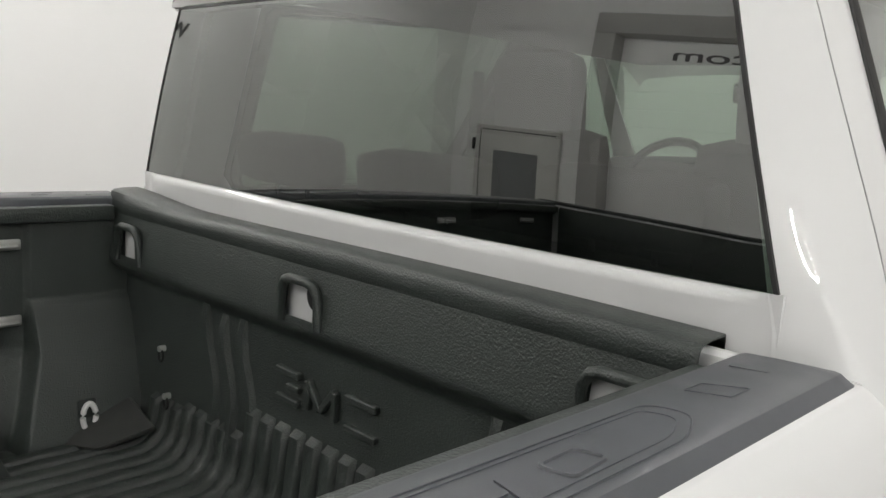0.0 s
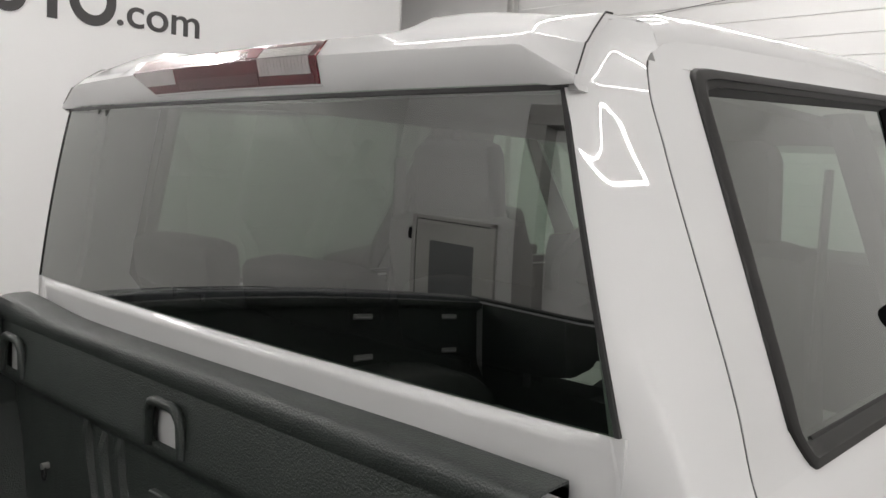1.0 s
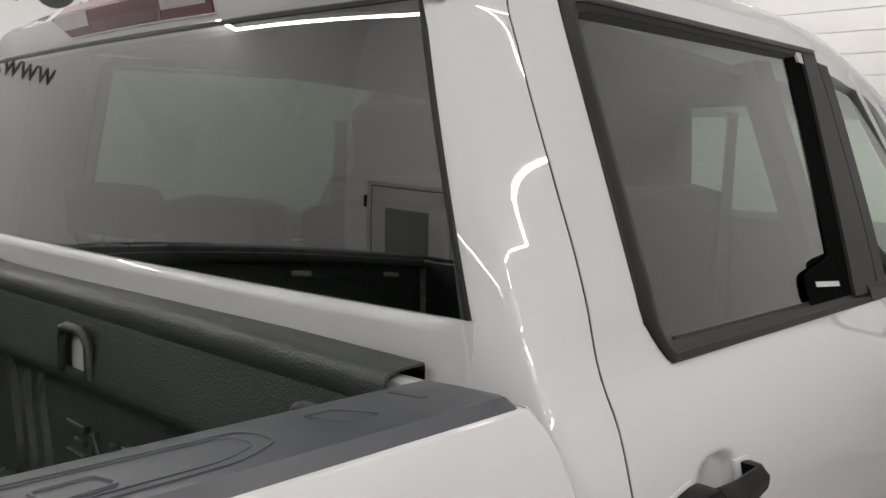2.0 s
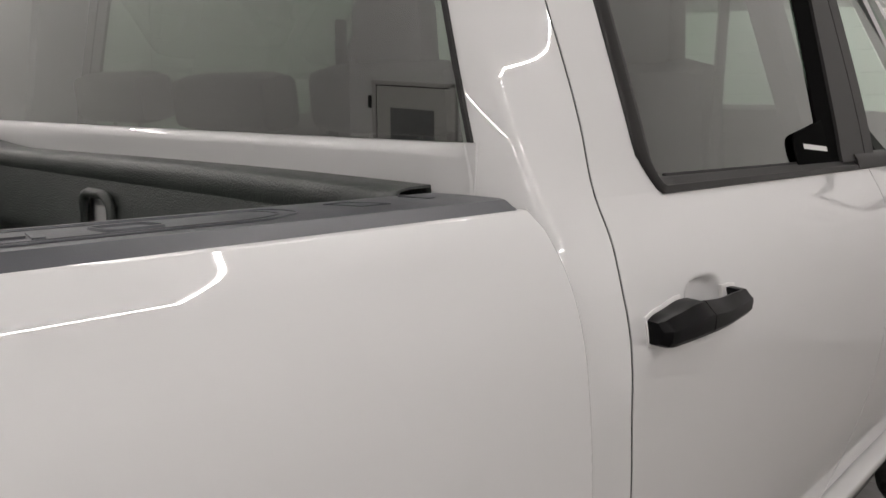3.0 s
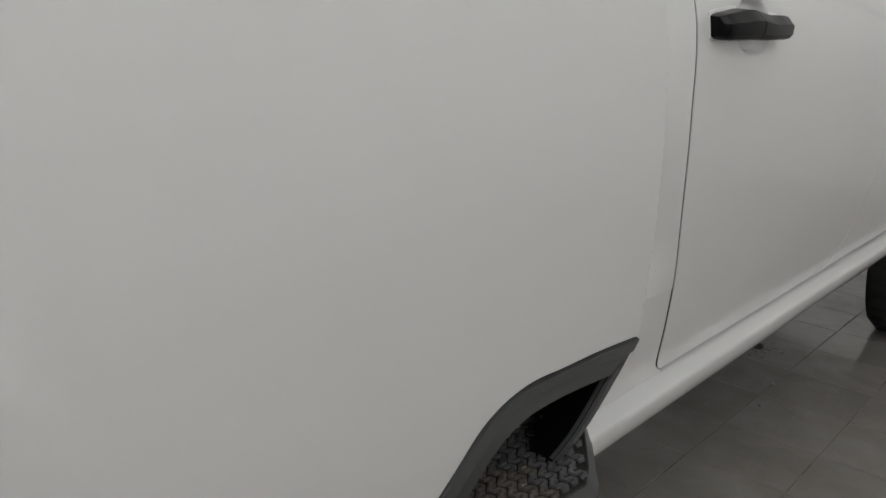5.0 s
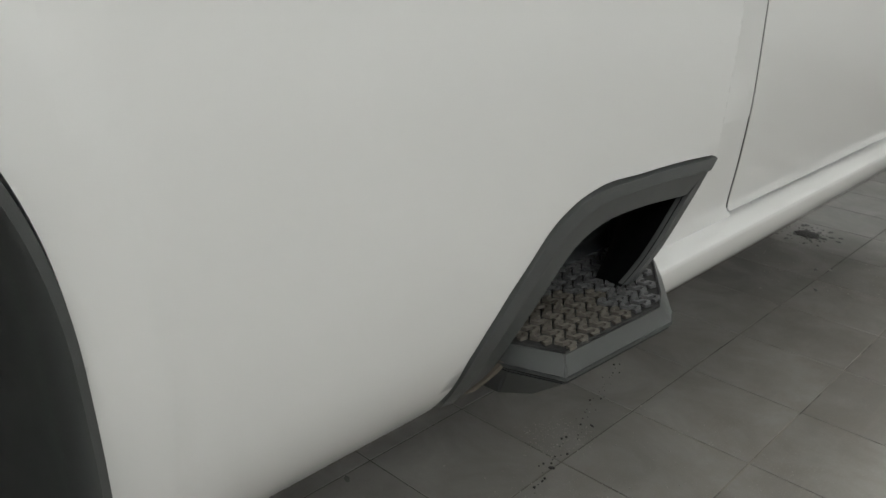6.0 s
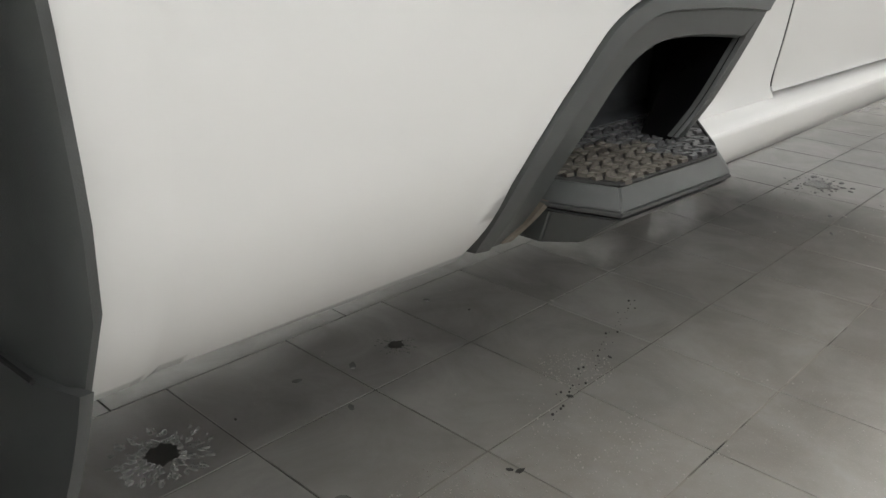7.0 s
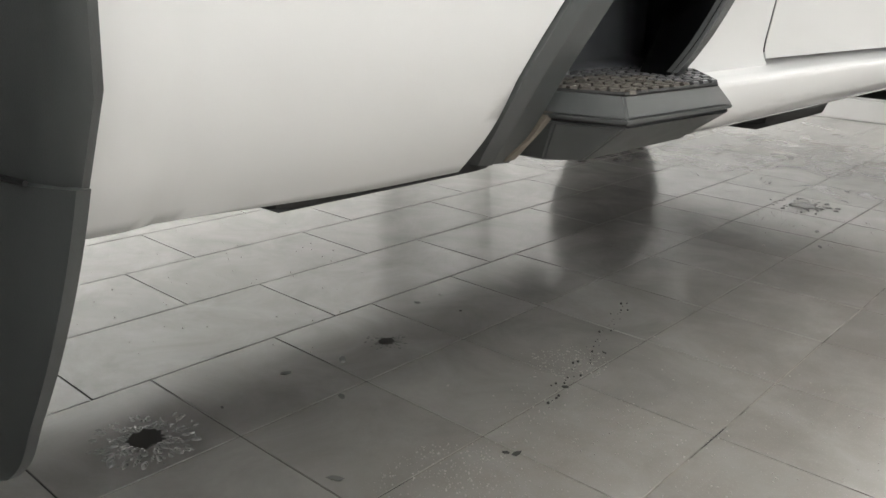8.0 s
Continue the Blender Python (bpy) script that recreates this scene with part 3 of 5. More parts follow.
def bed_shell():
    """White steel inside of the bed: front panel, floor, inner walls, tailgate."""
    part("bed_front_panel", one_box((-0.775, 0.004, 0.86), (0.775, 0.02, RAIL - 0.006), 0.003), PAINT, TRUCK)
    bm = bmesh.new()
    tube(bm, [(-0.79, -0.010, RAIL - 0.012), (0.79, -0.010, RAIL - 0.012)], 0.016, 10)
    part("bed_front_rail", bm, PAINT, TRUCK)
    part("bed_floor", one_box((-0.797, -2.06, 0.845), (0.797, 0.004, 0.86)), PAINT, TRUCK)
    for s in (-1, 1):
        part("bed_inner_wall", one_box((s * 0.797, -2.06, 0.86), (s * 0.807, 0.004, RAIL - 0.004)), PAINT, TRUCK)
    bm = one_box((-0.90, -2.14, 0.80), (0.90, -2.085, RAIL), 0.012)
    gate = part("tailgate", bm, PAINT, TRUCK, "closed white tailgate with a black plastic top cap")
    part("tailgate_cap", one_box((-0.90, -2.15, RAIL), (0.90, -2.08, RAIL + 0.018), 0.006), PLASTIC, gate)
    part("rear_bumper", one_box((-0.98, -2.32, 0.50), (0.98, -2.10, 0.76), 0.03), ALLOY, TRUCK)


bed_shell()


def cab_side(s):
    """Corner pillar between the back glass and the rear door: a narrow rear face, a soft crease, then a broad side face up to the door gap."""
    crease = curve([(0.83, 0.93), (1.20, 0.960), (1.32, 0.932), (1.44, 0.866), (1.60, 0.783), (1.73, 0.739), (1.86, 0.700), (1.95, 0.686)])
    rows = []
    for z in lin(0.83, 1.858, 56) + lin(1.864, 1.950, 12):
        xw = 0.80 if z < 1.424 else 0.80 - (min(z, 1.86) - 1.424) / 0.436 * 0.118
        yb = 0.040 if z < 1.471 else 0.040 + (z - 1.471) * 0.054
        X, yg = cab_x(z), gap_y(z) - 0.0025 if z < 1.915 else 0.2255
        if z > 1.86:
            yb = 0.061 + (z - 1.86) * 0.92
            xw = 0.688 - (z - 1.86) * 0.12
        xc = crease(z)
        yc = yb + 0.016 + 0.017 * smooth01((z - 1.25) / 0.2)
        flush = smooth01((0.92 - z) / 0.09)               # and runs flush into the sill below
        xc += (X - 0.003 - xc) * flush
        yc -= 0.010 * flush
        rd = 0.008 + 0.026 * smooth01((1.48 - z) / 0.25)   # the crease softens towards the bed
        rd = min(rd, (yg - yc) * 0.9, (xc - xw) * 0.6)
        row = [(xw + (xc - rd - xw) * t, yb + (yc - yb) * t * (xc - rd - xw) / (xc - xw)) for t in lin(0, 1, 6)]
        p0 = Vector(row[-1])
        q = rd / max(0.02, yg - yc)
        p2 = Vector((xc + (X - xc) * (1 - max(0.0, 1 - q) ** 1.03), yc + rd))
        for t in lin(0.15, 0.85, 6):
            v = (1 - t) ** 2 * p0 + 2 * t * (1 - t) * Vector((xc, yc)) + t * t * p2
            row.append((v.x, v.y))
        for u in lin(q, 1, 12):
            row.append((xc + (X - xc) * (1 - max(0.0, 1 - u) ** 1.03), yc + (yg - yc) * u))
        row = [(s * x, y, z) for x, y in row]
        row.append((s * (X - 0.03), yg, z))
        rows.append(row)
    part("cab_corner", sheet(bmesh.new(), rows), PAINT, TRUCK, smooth=30)


for s in (1, -1):
    cab_side(s)


def roof_z(x, y):
    front = 0.070 * smooth01((y - 0.12) / 1.2) - 0.16 * max(0, (y - 1.6) / 0.7) ** 2
    return 1.960 + front + 0.018 * (1 - (x / 0.70) ** 2)


def door_top(y):
    return curve([(0.20, 1.909), (0.244, 1.928), (0.338, 1.942), (0.6, 1.964), (1.0, 1.993), (1.4, 2.012), (1.7, 1.995), (2.0, 1.935), (2.3, 1.83)])(y)


def roof():
    grid = []
    for y in lin(0.225, 2.25, 40):
        zt = door_top(y) + 0.004
        X = cab_x(zt)
        row = [(-X, y, zt), (-X + 0.004, y, zt + 0.012), (-X + 0.011, y, zt + 0.023), (-X + 0.028, y, zt + 0.033)]
        z1 = zt + 0.036
        for x in lin(-X + 0.05, X - 0.05, 25):
            zr = max(z1, roof_z(x, y))
            row.append((x, y, z1 + (zr - z1) * smooth01((X - 0.05 - abs(x)) / 0.12)))
        row += [(X - 0.028, y, zt + 0.033), (X - 0.011, y, zt + 0.023), (X - 0.004, y, zt + 0.012), (X, y, zt)]
        grid.append(row)
    part("roof", sheet(bmesh.new(), grid, lambda i, j: (0, 0, -0.02)), PAINT, TRUCK, smooth=50)
    part("headliner", one_box((-0.60, 0.12, 1.90), (0.60, 2.0, 1.92), 0.005), HEADLINER, TRUCK)


roof()


def face_depth(x):
    return 0.052 - 0.024 * (1 - (x / 0.7) ** 2)


def spoiler():
    """Roof spoiler over the back glass: undercut upright face, crisp lip, sloping top with raised shoulders, ends clipped down to the glass corners."""
    grid = []
    for u in lin(-1, -0.89, 8) + lin(-0.875, -0.63, 8) + lin(-0.60, -0.50, 8) + lin(-0.47, 0.47, 25) + lin(0.50, 0.60, 8) + lin(0.63, 0.875, 8) + lin(0.89, 1, 8):
        x0 = 0.702 * u
        a = abs(x0)
        c = min(1, max(0, (a - 0.622) / 0.078))
        y0 = face_depth(x0)
        ft = 1.914 - 0.008 * (x0 / 0.62) ** 2
        ft += c * (1.866 - ft)
        out = smooth01((a - 0.345) / 0.06)
        rz = 1.956 - 0.004 * (x0 / 0.69) ** 2 + 0.017 * out - 0.018 * smooth01((a - 0.46) / 0.24)
        lean = 0.016 * (1 - c)
        prof = [(y0 + 0.075, 1.861), (y0 + 0.020, 1.856), (y0 + lean + 0.001, 1.857), (y0 + lean * 0.9, 1.8605), (y0 + lean * 0.5, (ft + 1.861) / 2 - 0.001), (y0 + 0.001, ft - 0.0022), (y0 + 0.0012, ft), (y0 + 0.003, ft + 0.0014)]
        zk = ft + (1.9395 - ft) * (1 - 0.45 * out)   # short steep rise behind the lip, then the top
        prof += [(y0 + 0.013, ft + (zk - ft) * 0.55), (y0 + 0.0215, zk - 0.0012), (y0 + 0.025, zk)]
        for t in (0.3, 0.65, 0.9, 1.0):
            prof.append((y0 + 0.025 + (0.135 - y0 - 0.025) * t, zk + (rz - zk) * t ** 0.85))
        prof += [(0.16, rz + 0.003), (0.20, rz + 0.006), (0.27, (rz + 0.006 + roof_z(x0, 0.34)) / 2 + 0.005), (0.34, max(roof_z(x0, 0.34), rz + 0.010))]
        row = []
        for y, z in prof:
            k = 1 - 0.036 * smooth01((y - y0) / 0.14)   # ends slant in towards the roof
            row.append((x0 * k, y, z))
        grid.append(row)
    sp = part("roof_spoiler", sheet(bmesh.new(), grid, lambda i, j: (0, 0.010, -0.006)), PAINT, TRUCK, "white roof spoiler above the back glass", smooth=24)
    for row in (grid[0], grid[-1]):
        bm = bmesh.new()
        tube(bm, [(x * 1.001, y, z + 0.0005) for x, y, z in row[7:16]], 0.0013, 6)
        part("end_seam", bm, SEAL, sp)
    bm = bmesh.new()
    tube(bm, [(r[2][0] * 0.985, r[2][1] + 0.003, r[2][2] - 0.002) for r in grid], 0.0018, 6)
    part("lower_seal", bm, SEAL, sp)
    return sp


spoiler()


def brake_light():
    """Wedge-shaped lamp let into the spoiler: red body, clear ends with fine ribs."""
    def left(z):
        if z < 1.913:
            return -0.246 - 0.076 * (z - 1.874) / 0.039
        return -0.322 + 0.018 * min(1, (z - 1.913) / 0.02)

    def skin(x0, x1, table, out, wedge=False, n=24):
        rows = []
        for t in lin(0, 1, n):
            row = []
            for dy, z in table:
                a = max(x0, left(z)) if wedge else x0
                x = a + (x1 - a) * t
                row.append((x, face_depth(x) - out + dy, z - 0.008 * (x / 0.62) ** 2))
            rows.append(row)
        return sheet(bmesh.new(), rows, lambda i, j: (0, 0.012, -0.003))

    def dy(z):
        return 0.016 * (1.914 - z) / 0.055 if z < 1.914 else 0.0
    side = [(dy(z), z) for z in (1.874, 1.885, 1.900, 1.910)] + [(0.0005, 1.9145), (0.004, 1.9185), (0.013, 1.929), (0.021, 1.9385), (0.026, 1.9405), (0.034, 1.9405)]
    lamp = part("brake_light", skin(-0.33, 0.251, side, 0.0035, True), RED, TRUCK, "glossy red high-mounted brake light with clear ends", smooth=30)
    part("clear_lens", skin(0.106, 0.236, [(dy(1.889), 1.889), (dy(1.905), 1.905), (0.0005, 1.9145), (0.004, 1.9185), (0.0155, 1.932)], 0.0048), CLEAR, lamp, "clear lens with fine ribs", smooth=30)
    part("clear_lens", skin(-0.312, -0.160, [(dy(1.888), 1.888), (dy(1.903), 1.903), (0.0005, 1.9145)], 0.0048, True), CLEAR, lamp, "clear lens", smooth=30)
    # Ceiling reflection on the lamp's top slope, put into a pinkish colour.
    part("upper_sheen", skin(-0.300, 0.100, [(0.0045, 1.9190), (0.012, 1.9275), (0.0200, 1.9372)], 0.0042, True), RED_SHEEN, lamp, "upper red lens with the ceiling's reflection coloured pink", smooth=30)
    part("dark_lens", skin(-0.150, 0.100, [(dy(1.877), 1.877), (dy(1.886), 1.886), (dy(1.894), 1.894)], 0.0042), MAROON, lamp, "deep red lower lens", smooth=30)
    for k in range(14):
        x = 0.112 + 0.0088 * k
        part("lens_flute", skin(x, x + 0.0028, [(dy(1.890), 1.890), (dy(1.905), 1.905), (0.0005, 1.9140)], 0.0054, n=2), CLEAR, lamp)
    for k in range(6):
        d = 0.0025 + 0.0022 * k
        z = 1.9172 + 1.16 * (d - 0.0025)
        part("lens_rib", skin(0.108, 0.234, [(d, z), (d + 0.001, z + 0.0012)], 0.0062, n=8), STEEL, lamp)
    part("lamp_rim", skin(-0.33, 0.256, [(dy(1.8712), 1.8712), (dy(1.8738), 1.8738)], 0.003, True), PAINT, lamp)


brake_light()


def back_window():
    """Bowed tinted glass in a thin black seal."""
    def pt(u, v, out=0.0):
        hw = 0.797 - 0.118 * v
        x = u * hw
        z = 1.474 + 0.386 * v
        y = 0.040 + 0.021 * v ** 2.2 - 0.026 * (1 - u * u) - out
        return (x, y, z)
    grid = [[pt(u, v) for u in lin(-1, 1, 61)] for v in lin(0, 1, 21)]
    g = part("rear_window", sheet(bmesh.new(), grid), PRIVACY, TRUCK, "tinted rear window glass reflecting the room", smooth=180)
    for s in (-1, 1):
        bm = bmesh.new()
        q = [[pt(s * (1.004 if s > 0 else 0.998), v, 0.001), pt(s * (0.997 if s > 0 else 0.989), v, 0.002)] for v in lin(0.0, 1, 12)]
        sheet(bm, q, lambda i, j: (0, 0.006, 0))
        part("window_seal", bm, SEAL, g)
    bm = bmesh.new()
    sheet(bm, [[pt(u, 0.995, 0.001), pt(u, 0.978, 0.002)] for u in lin(-1, 1, 30)], lambda i, j: (0, 0.006, 0))
    part("window_seal", bm, SEAL, g)
    # white panel under the glass with a pressed ledge
    prof = [(0.002, 1.4735), (-0.006, 1.470), (-0.0105, 1.463), (-0.0115, 1.455), (-0.006, 1.42), (0.0, 1.38), (0.006, 1.30), (0.01, 0.62)]
    rows = []
    for x in lin(-0.806, 0.806, 61):
        u = x / 0.80
        e = smooth01((abs(x) - 0.735) / 0.03)
        bow = -0.026 * (1 - min(1, u * u))
        rows.append([(x, 0.040 + bow * smooth01((z - 1.0) / 0.4) + dy * (1 - e) + 0.002 * e, z) for dy, z in prof])
    part("cab_back_panel", sheet(bmesh.new(), rows, lambda i, j: (0, 0.006, 0)), PAINT, TRUCK, "white steel panel under the rear window", smooth=40)


back_window()

WIN_B, WIN_T = BELT + 0.006, 1.90   # rear side window trim, lower and upper rim


def win_front(z):
    return 1.205 + 0.30 * (z - BELT)


def win_back(z):
    return 0.299 - 0.008 * (z - BELT)


def win_top(y):
    return 1.901 + 0.066 * (y - 0.29)


FRONT_GAP = curve([(0.64, 1.20), (0.70, 1.26), (0.80, 1.34), (0.92, 1.39), (1.1, 1.415), (1.4, 1.425), (1.6, 1.465), (1.98, 1.51)])


def surf(s, y, z, out=0.0):
    return (s * (cab_x(z) + out), y, z)


def rear_door(s):
    d = part("rear_door", bmesh.new(), PAINT, TRUCK, "closed white rear passenger door")
    # lower skin
    rows = [[surf(s, gap_y(z) + 0.0025 + (FRONT_GAP(z) - 0.005 - gap_y(z)) * t, z) for t in lin(0, 0.36, 64) + lin(0.38, 1, 16)] for z in [0.658, 0.662, 0.667, 0.673, 0.680] + lin(0.69, 1.15, 22) + lin(1.155, 1.35, 52) + lin(1.36, BELT, 6)]
    # dished cup behind the handle grip
    rows = [[(x - s * 0.020 * smooth01((1.0 - (abs((y - 0.360) / 0.066) ** 3 + abs((z - 1.247) / 0.045) ** 3) ** (1 / 3)) / 0.30), y, z) for x, y, z in r] for r in rows]
    part("door_skin", sheet(bmesh.new(), rows, lambda i, j: (-s * 0.03, 0, 0)), PAINT, d, smooth=50)
    # rear upright of the frame
    rows = []
    for z in lin(BELT, 1.9, 40):
        a, b = gap_y(z) + 0.0025, win_back(z) + 0.048 * max(0, (BELT + 0.05 - z) / 0.05)
        rows.append([surf(s, a + (b - a) * t, z) for t in lin(0, 1, 8)])
    part("door_frame", sheet(bmesh.new(), rows, lambda i, j: (-s * 0.03, 0, 0)), PAINT, d, smooth=50)
    # top of the frame
    rows = []
    for y in lin(0.205, 1.503, 36):
        zt = door_top(y)
        zb = max(1.90, min(win_top(y), zt - 0.01)) if y > 0.29 else 1.90
        rows.append([surf(s, y, zb + (zt - zb) * t) for t in lin(0, 1, 6)])
    part("door_frame", sheet(bmesh.new(), rows, lambda i, j: (-s * 0.03, 0, 0)), PAINT, d, smooth=50)
    # satin trim round the glass
    def ringpt(y, z, o):
        return surf(s, y, z, o)
    tr = part("window_trim", bmesh.new(), TRIM, d)

    def strip(rows, name="trim_strip", material=TRIM, inset=0.02):
        part(name, sheet(bmesh.new(), rows, lambda i, j: (-s * inset, 0, 0)), material, tr, smooth=40)
    # one frame: up the rear edge, round the clipped lower corner, along the belt
    arc = [(math.cos(a), math.sin(a)) for a in lin(math.pi / 2, math.pi, 8)]
    outer = [(y, win_top(y) + 0.006) for y in lin(1.50, 0.36, 18)] + [(0.328 + 0.034 * c, 1.8735 + 0.034 * q) for c, q in arc] + [(win_back(z) - 0.003, z) for z in lin(1.84, BELT + 0.075, 20)] + [(0.2975, BELT + 0.060), (0.302, BELT + 0.048), (0.311, BELT + 0.034), (0.326, BELT + 0.013), (0.334, BELT + 0.003), (0.346, BELT - 0.004)] + [(y, BELT - 0.004) for y in lin(0.40, 1.41, 12)]
    inner = [(y, win_top(y) - 0.020) for y in lin(1.50, 0.40, 18)] + [(0.368 + 0.016 * c, 1.866 + 0.016 * q) for c, q in arc] + [(win_back(z) + 0.056, z) for z in lin(1.835, BELT + 0.075, 20)] + [(0.3555, BELT + 0.050), (0.3560, BELT + 0.042), (0.3580, BELT + 0.034), (0.3630, BELT + 0.026), (0.3690, BELT + 0.020), (0.376, BELT + 0.018)] + [(y, BELT + 0.018) for y in lin(0.41, 1.41, 12)]
    strip([[ringpt(ya + (yb - ya) * q, za + (zb - za) * q, o) for q, o in ((0.0, 0.0), (0.05, 0.004), (0.09, 0.0052), (0.52, 0.0052), (0.56, 0.001), (0.93, -0.004), (1.0, -0.014))] for (ya, za), (yb, zb) in zip(outer, inner)])
    part("frame_corner", sheet(bmesh.new(), [[surf(s, y, z, -0.002) for z in lin(1.872 + 0.35 * (y - 0.275), 1.915, 4)] for y in lin(0.275, 0.335, 6)], lambda i, j: (-s * 0.004, 0, 0)), PAINT, d)
    strip([[ringpt(y, win_top(y) + dz, o) for dz, o in ((-0.019, -0.006), (-0.031, -0.015))] for y in lin(0.345, 1.40, 26)], "glass_run", SEAL, 0.004)
    strip([[ringpt(y, BELT + 0.018 + dz, o) for dz, o in ((0.0, -0.012), (0.004, -0.013))] for y in lin(0.40, 1.24, 12)], "glass_wiper", SEAL, 0.003)
    # B pillar: gloss black door halves with a gap between them
    rows = [[ringpt(win_front(z) + dy, z, o) for dy, o in ((-0.062, -0.012), (0.028, -0.004), (0.030, 0.003), (FRONT_GAP(z) - 0.004 - win_front(z), 0.003))] for z in lin(BELT + 0.015, 1.974, 22)]
    part("pillar_cover", sheet(bmesh.new(), [r[:2] for r in rows], lambda i, j: (-s * 0.004, 0, 0)), FLOCK, tr)
    strip([r[2:] for r in rows], "pillar_cover", TRIM)
    # black corner piece at the front foot of the glass, with a pale label
    foot = part("corner_piece", sheet(bmesh.new(), [[surf(s, y, BELT + 0.016 + (z - BELT - 0.016) * t, -0.006) for t in lin(0, 1, 8)] for y, z in ((0.975, 1.440), (0.978, 1.466), (0.988, 1.478), (1.005, 1.484), (1.10, 1.497), (1.19, 1.511))], lambda i, j: (-s * 0.003, 0, 0)), FLOCK, tr)
    part("label_strip", sheet(bmesh.new(), [[surf(s, y, 1.4535 - 0.055 * (y - 1.03) + dz, -0.004) for dz in (0, 0.010)] for y in lin(1.03, 1.175, 5)], lambda i, j: (-s * 0.001, 0, 0)), GDOOR, tr, "narrow white label")
    # glass
    rows = []
    for z in lin(BELT + 0.008, 1.955, 21):
        a, b = win_back(z) + 0.05, win_front(z) + 0.02
        rows.append([surf(s, a + (b - a) * t, z, -0.016) for t in lin(0, 1, 20)])
    part("window_glass", sheet(bmesh.new(), rows), DOORGLASS, d, "dark tinted privacy glass", smooth=180)
    # Black strips in the door gaps; their colour stands in for the gaps' shade.
    rows = [[surf(s, y, door_top(y) + dz, -0.004) for dz in (-0.0015, 0.0055)] for y in lin(0.215, 1.49, 42)]
    part("gap_shade", sheet(bmesh.new(), rows, lambda i, j: (-s * 0.002, 0, 0)), SEAL, d)
    for fn, z1 in ((gap_y, 1.900), (FRONT_GAP, BELT - 0.01)):
        rows = [[surf(s, fn(z) + dy, z, -0.0006) for dy in (-0.0017, 0.0017)] for z in lin(0.668, z1, 50)]
        part("gap_shade", sheet(bmesh.new(), rows, lambda i, j: (-s * 0.002, 0, 0)), SEAL, d)
    handle(s, d)
    return d


def handle(s, d):
    """Black pull handle: a fixed rear cap, a faceted strap over the dished cup, a front foot, on a thin pale gasket."""
    y0, y1, zc = 0.180, 0.460, 1.247
    h = part("door_handle", bmesh.new(), BLACK, d, "gloss black door handle over a dished cup")
    crown = curve([(0.0, 0.0115), (0.04, 0.0150), (0.16, 0.0195), (0.34, 0.0250), (0.46, 0.0225), (0.62, 0.0185), (0.80, 0.0190), (0.94, 0.0190), (1.0, 0.0165)])
    keel = curve([(0.0, -0.0175), (0.03, -0.0208), (0.14, -0.0218), (0.36, -0.0208), (0.60, -0.0210), (0.85, -0.0195), (0.96, -0.0185), (1.0, -0.0160)])

    def skin(a, b, rear, n, name):
        """A length of the handle from a to b (0 to 1); rear: how far its back stands off the door."""
        rows = []
        for t in lin(a, b, n):
            y = y0 + (y1 - y0) * t
            top, low = zc + crown(t), zc + keel(t)
            out = 0.034 + 0.010 * math.sin(math.pi * min(1, max(0, t)) ** 0.9)
            end = min(t, 1 - t) / 0.05
            out *= 0.72 + 0.28 * math.sqrt(max(0.0, 1 - (1 - min(1, end)) ** 2))
            crest = top - (top - low) * 0.36
            sec = [(rear, top - 0.001), (rear + 0.004, top), (out * 0.62, top - 0.001), (out - 0.004, crest + 0.0025), (out - 0.0008, crest), (out, crest - 0.004), (out - 0.001, low + 0.008), (out - 0.006, low + 0.002), (out - 0.013, low), (rear + 0.003, low + 0.0005), (rear, low + 0.002)]
            rows.append([(s * (cab_x(zc) + o), y, z) for o, z in sec + sec[:1]])
        bm = sheet(bmesh.new(), rows)
        bmesh.ops.remove_doubles(bm, verts=bm.verts, dist=1e-6)
        bmesh.ops.holes_fill(bm, edges=[e for e in bm.edges if e.is_boundary])
        part(name, bm, BLACK, h, smooth=28)
    skin(0.0, 0.405, -0.004, 16, "rear_cap")
    skin(0.413, 0.90, 0.020, 18, "grip")
    skin(0.90, 1.0, -0.004, 9, "front_foot")
    # gasket: follows the cap and the foot a little outside them
    for a, b in ((-0.012, 0.36), (0.845, 1.014)):
        rows = []
        for t in lin(a, b, 10):
            q = min(1, max(0, t))
            y = y0 + (y1 - y0) * t
            rows.append([(s * (cab_x(z) + 0.0022), y, z) for z in (zc + crown(q) + 0.0045, zc, zc + keel(q) - 0.003)])
        part("gasket", sheet(bmesh.new(), rows, lambda i, j: (-s * 0.006, 0, 0)), GDOOR, h, "pale gasket round the handle")


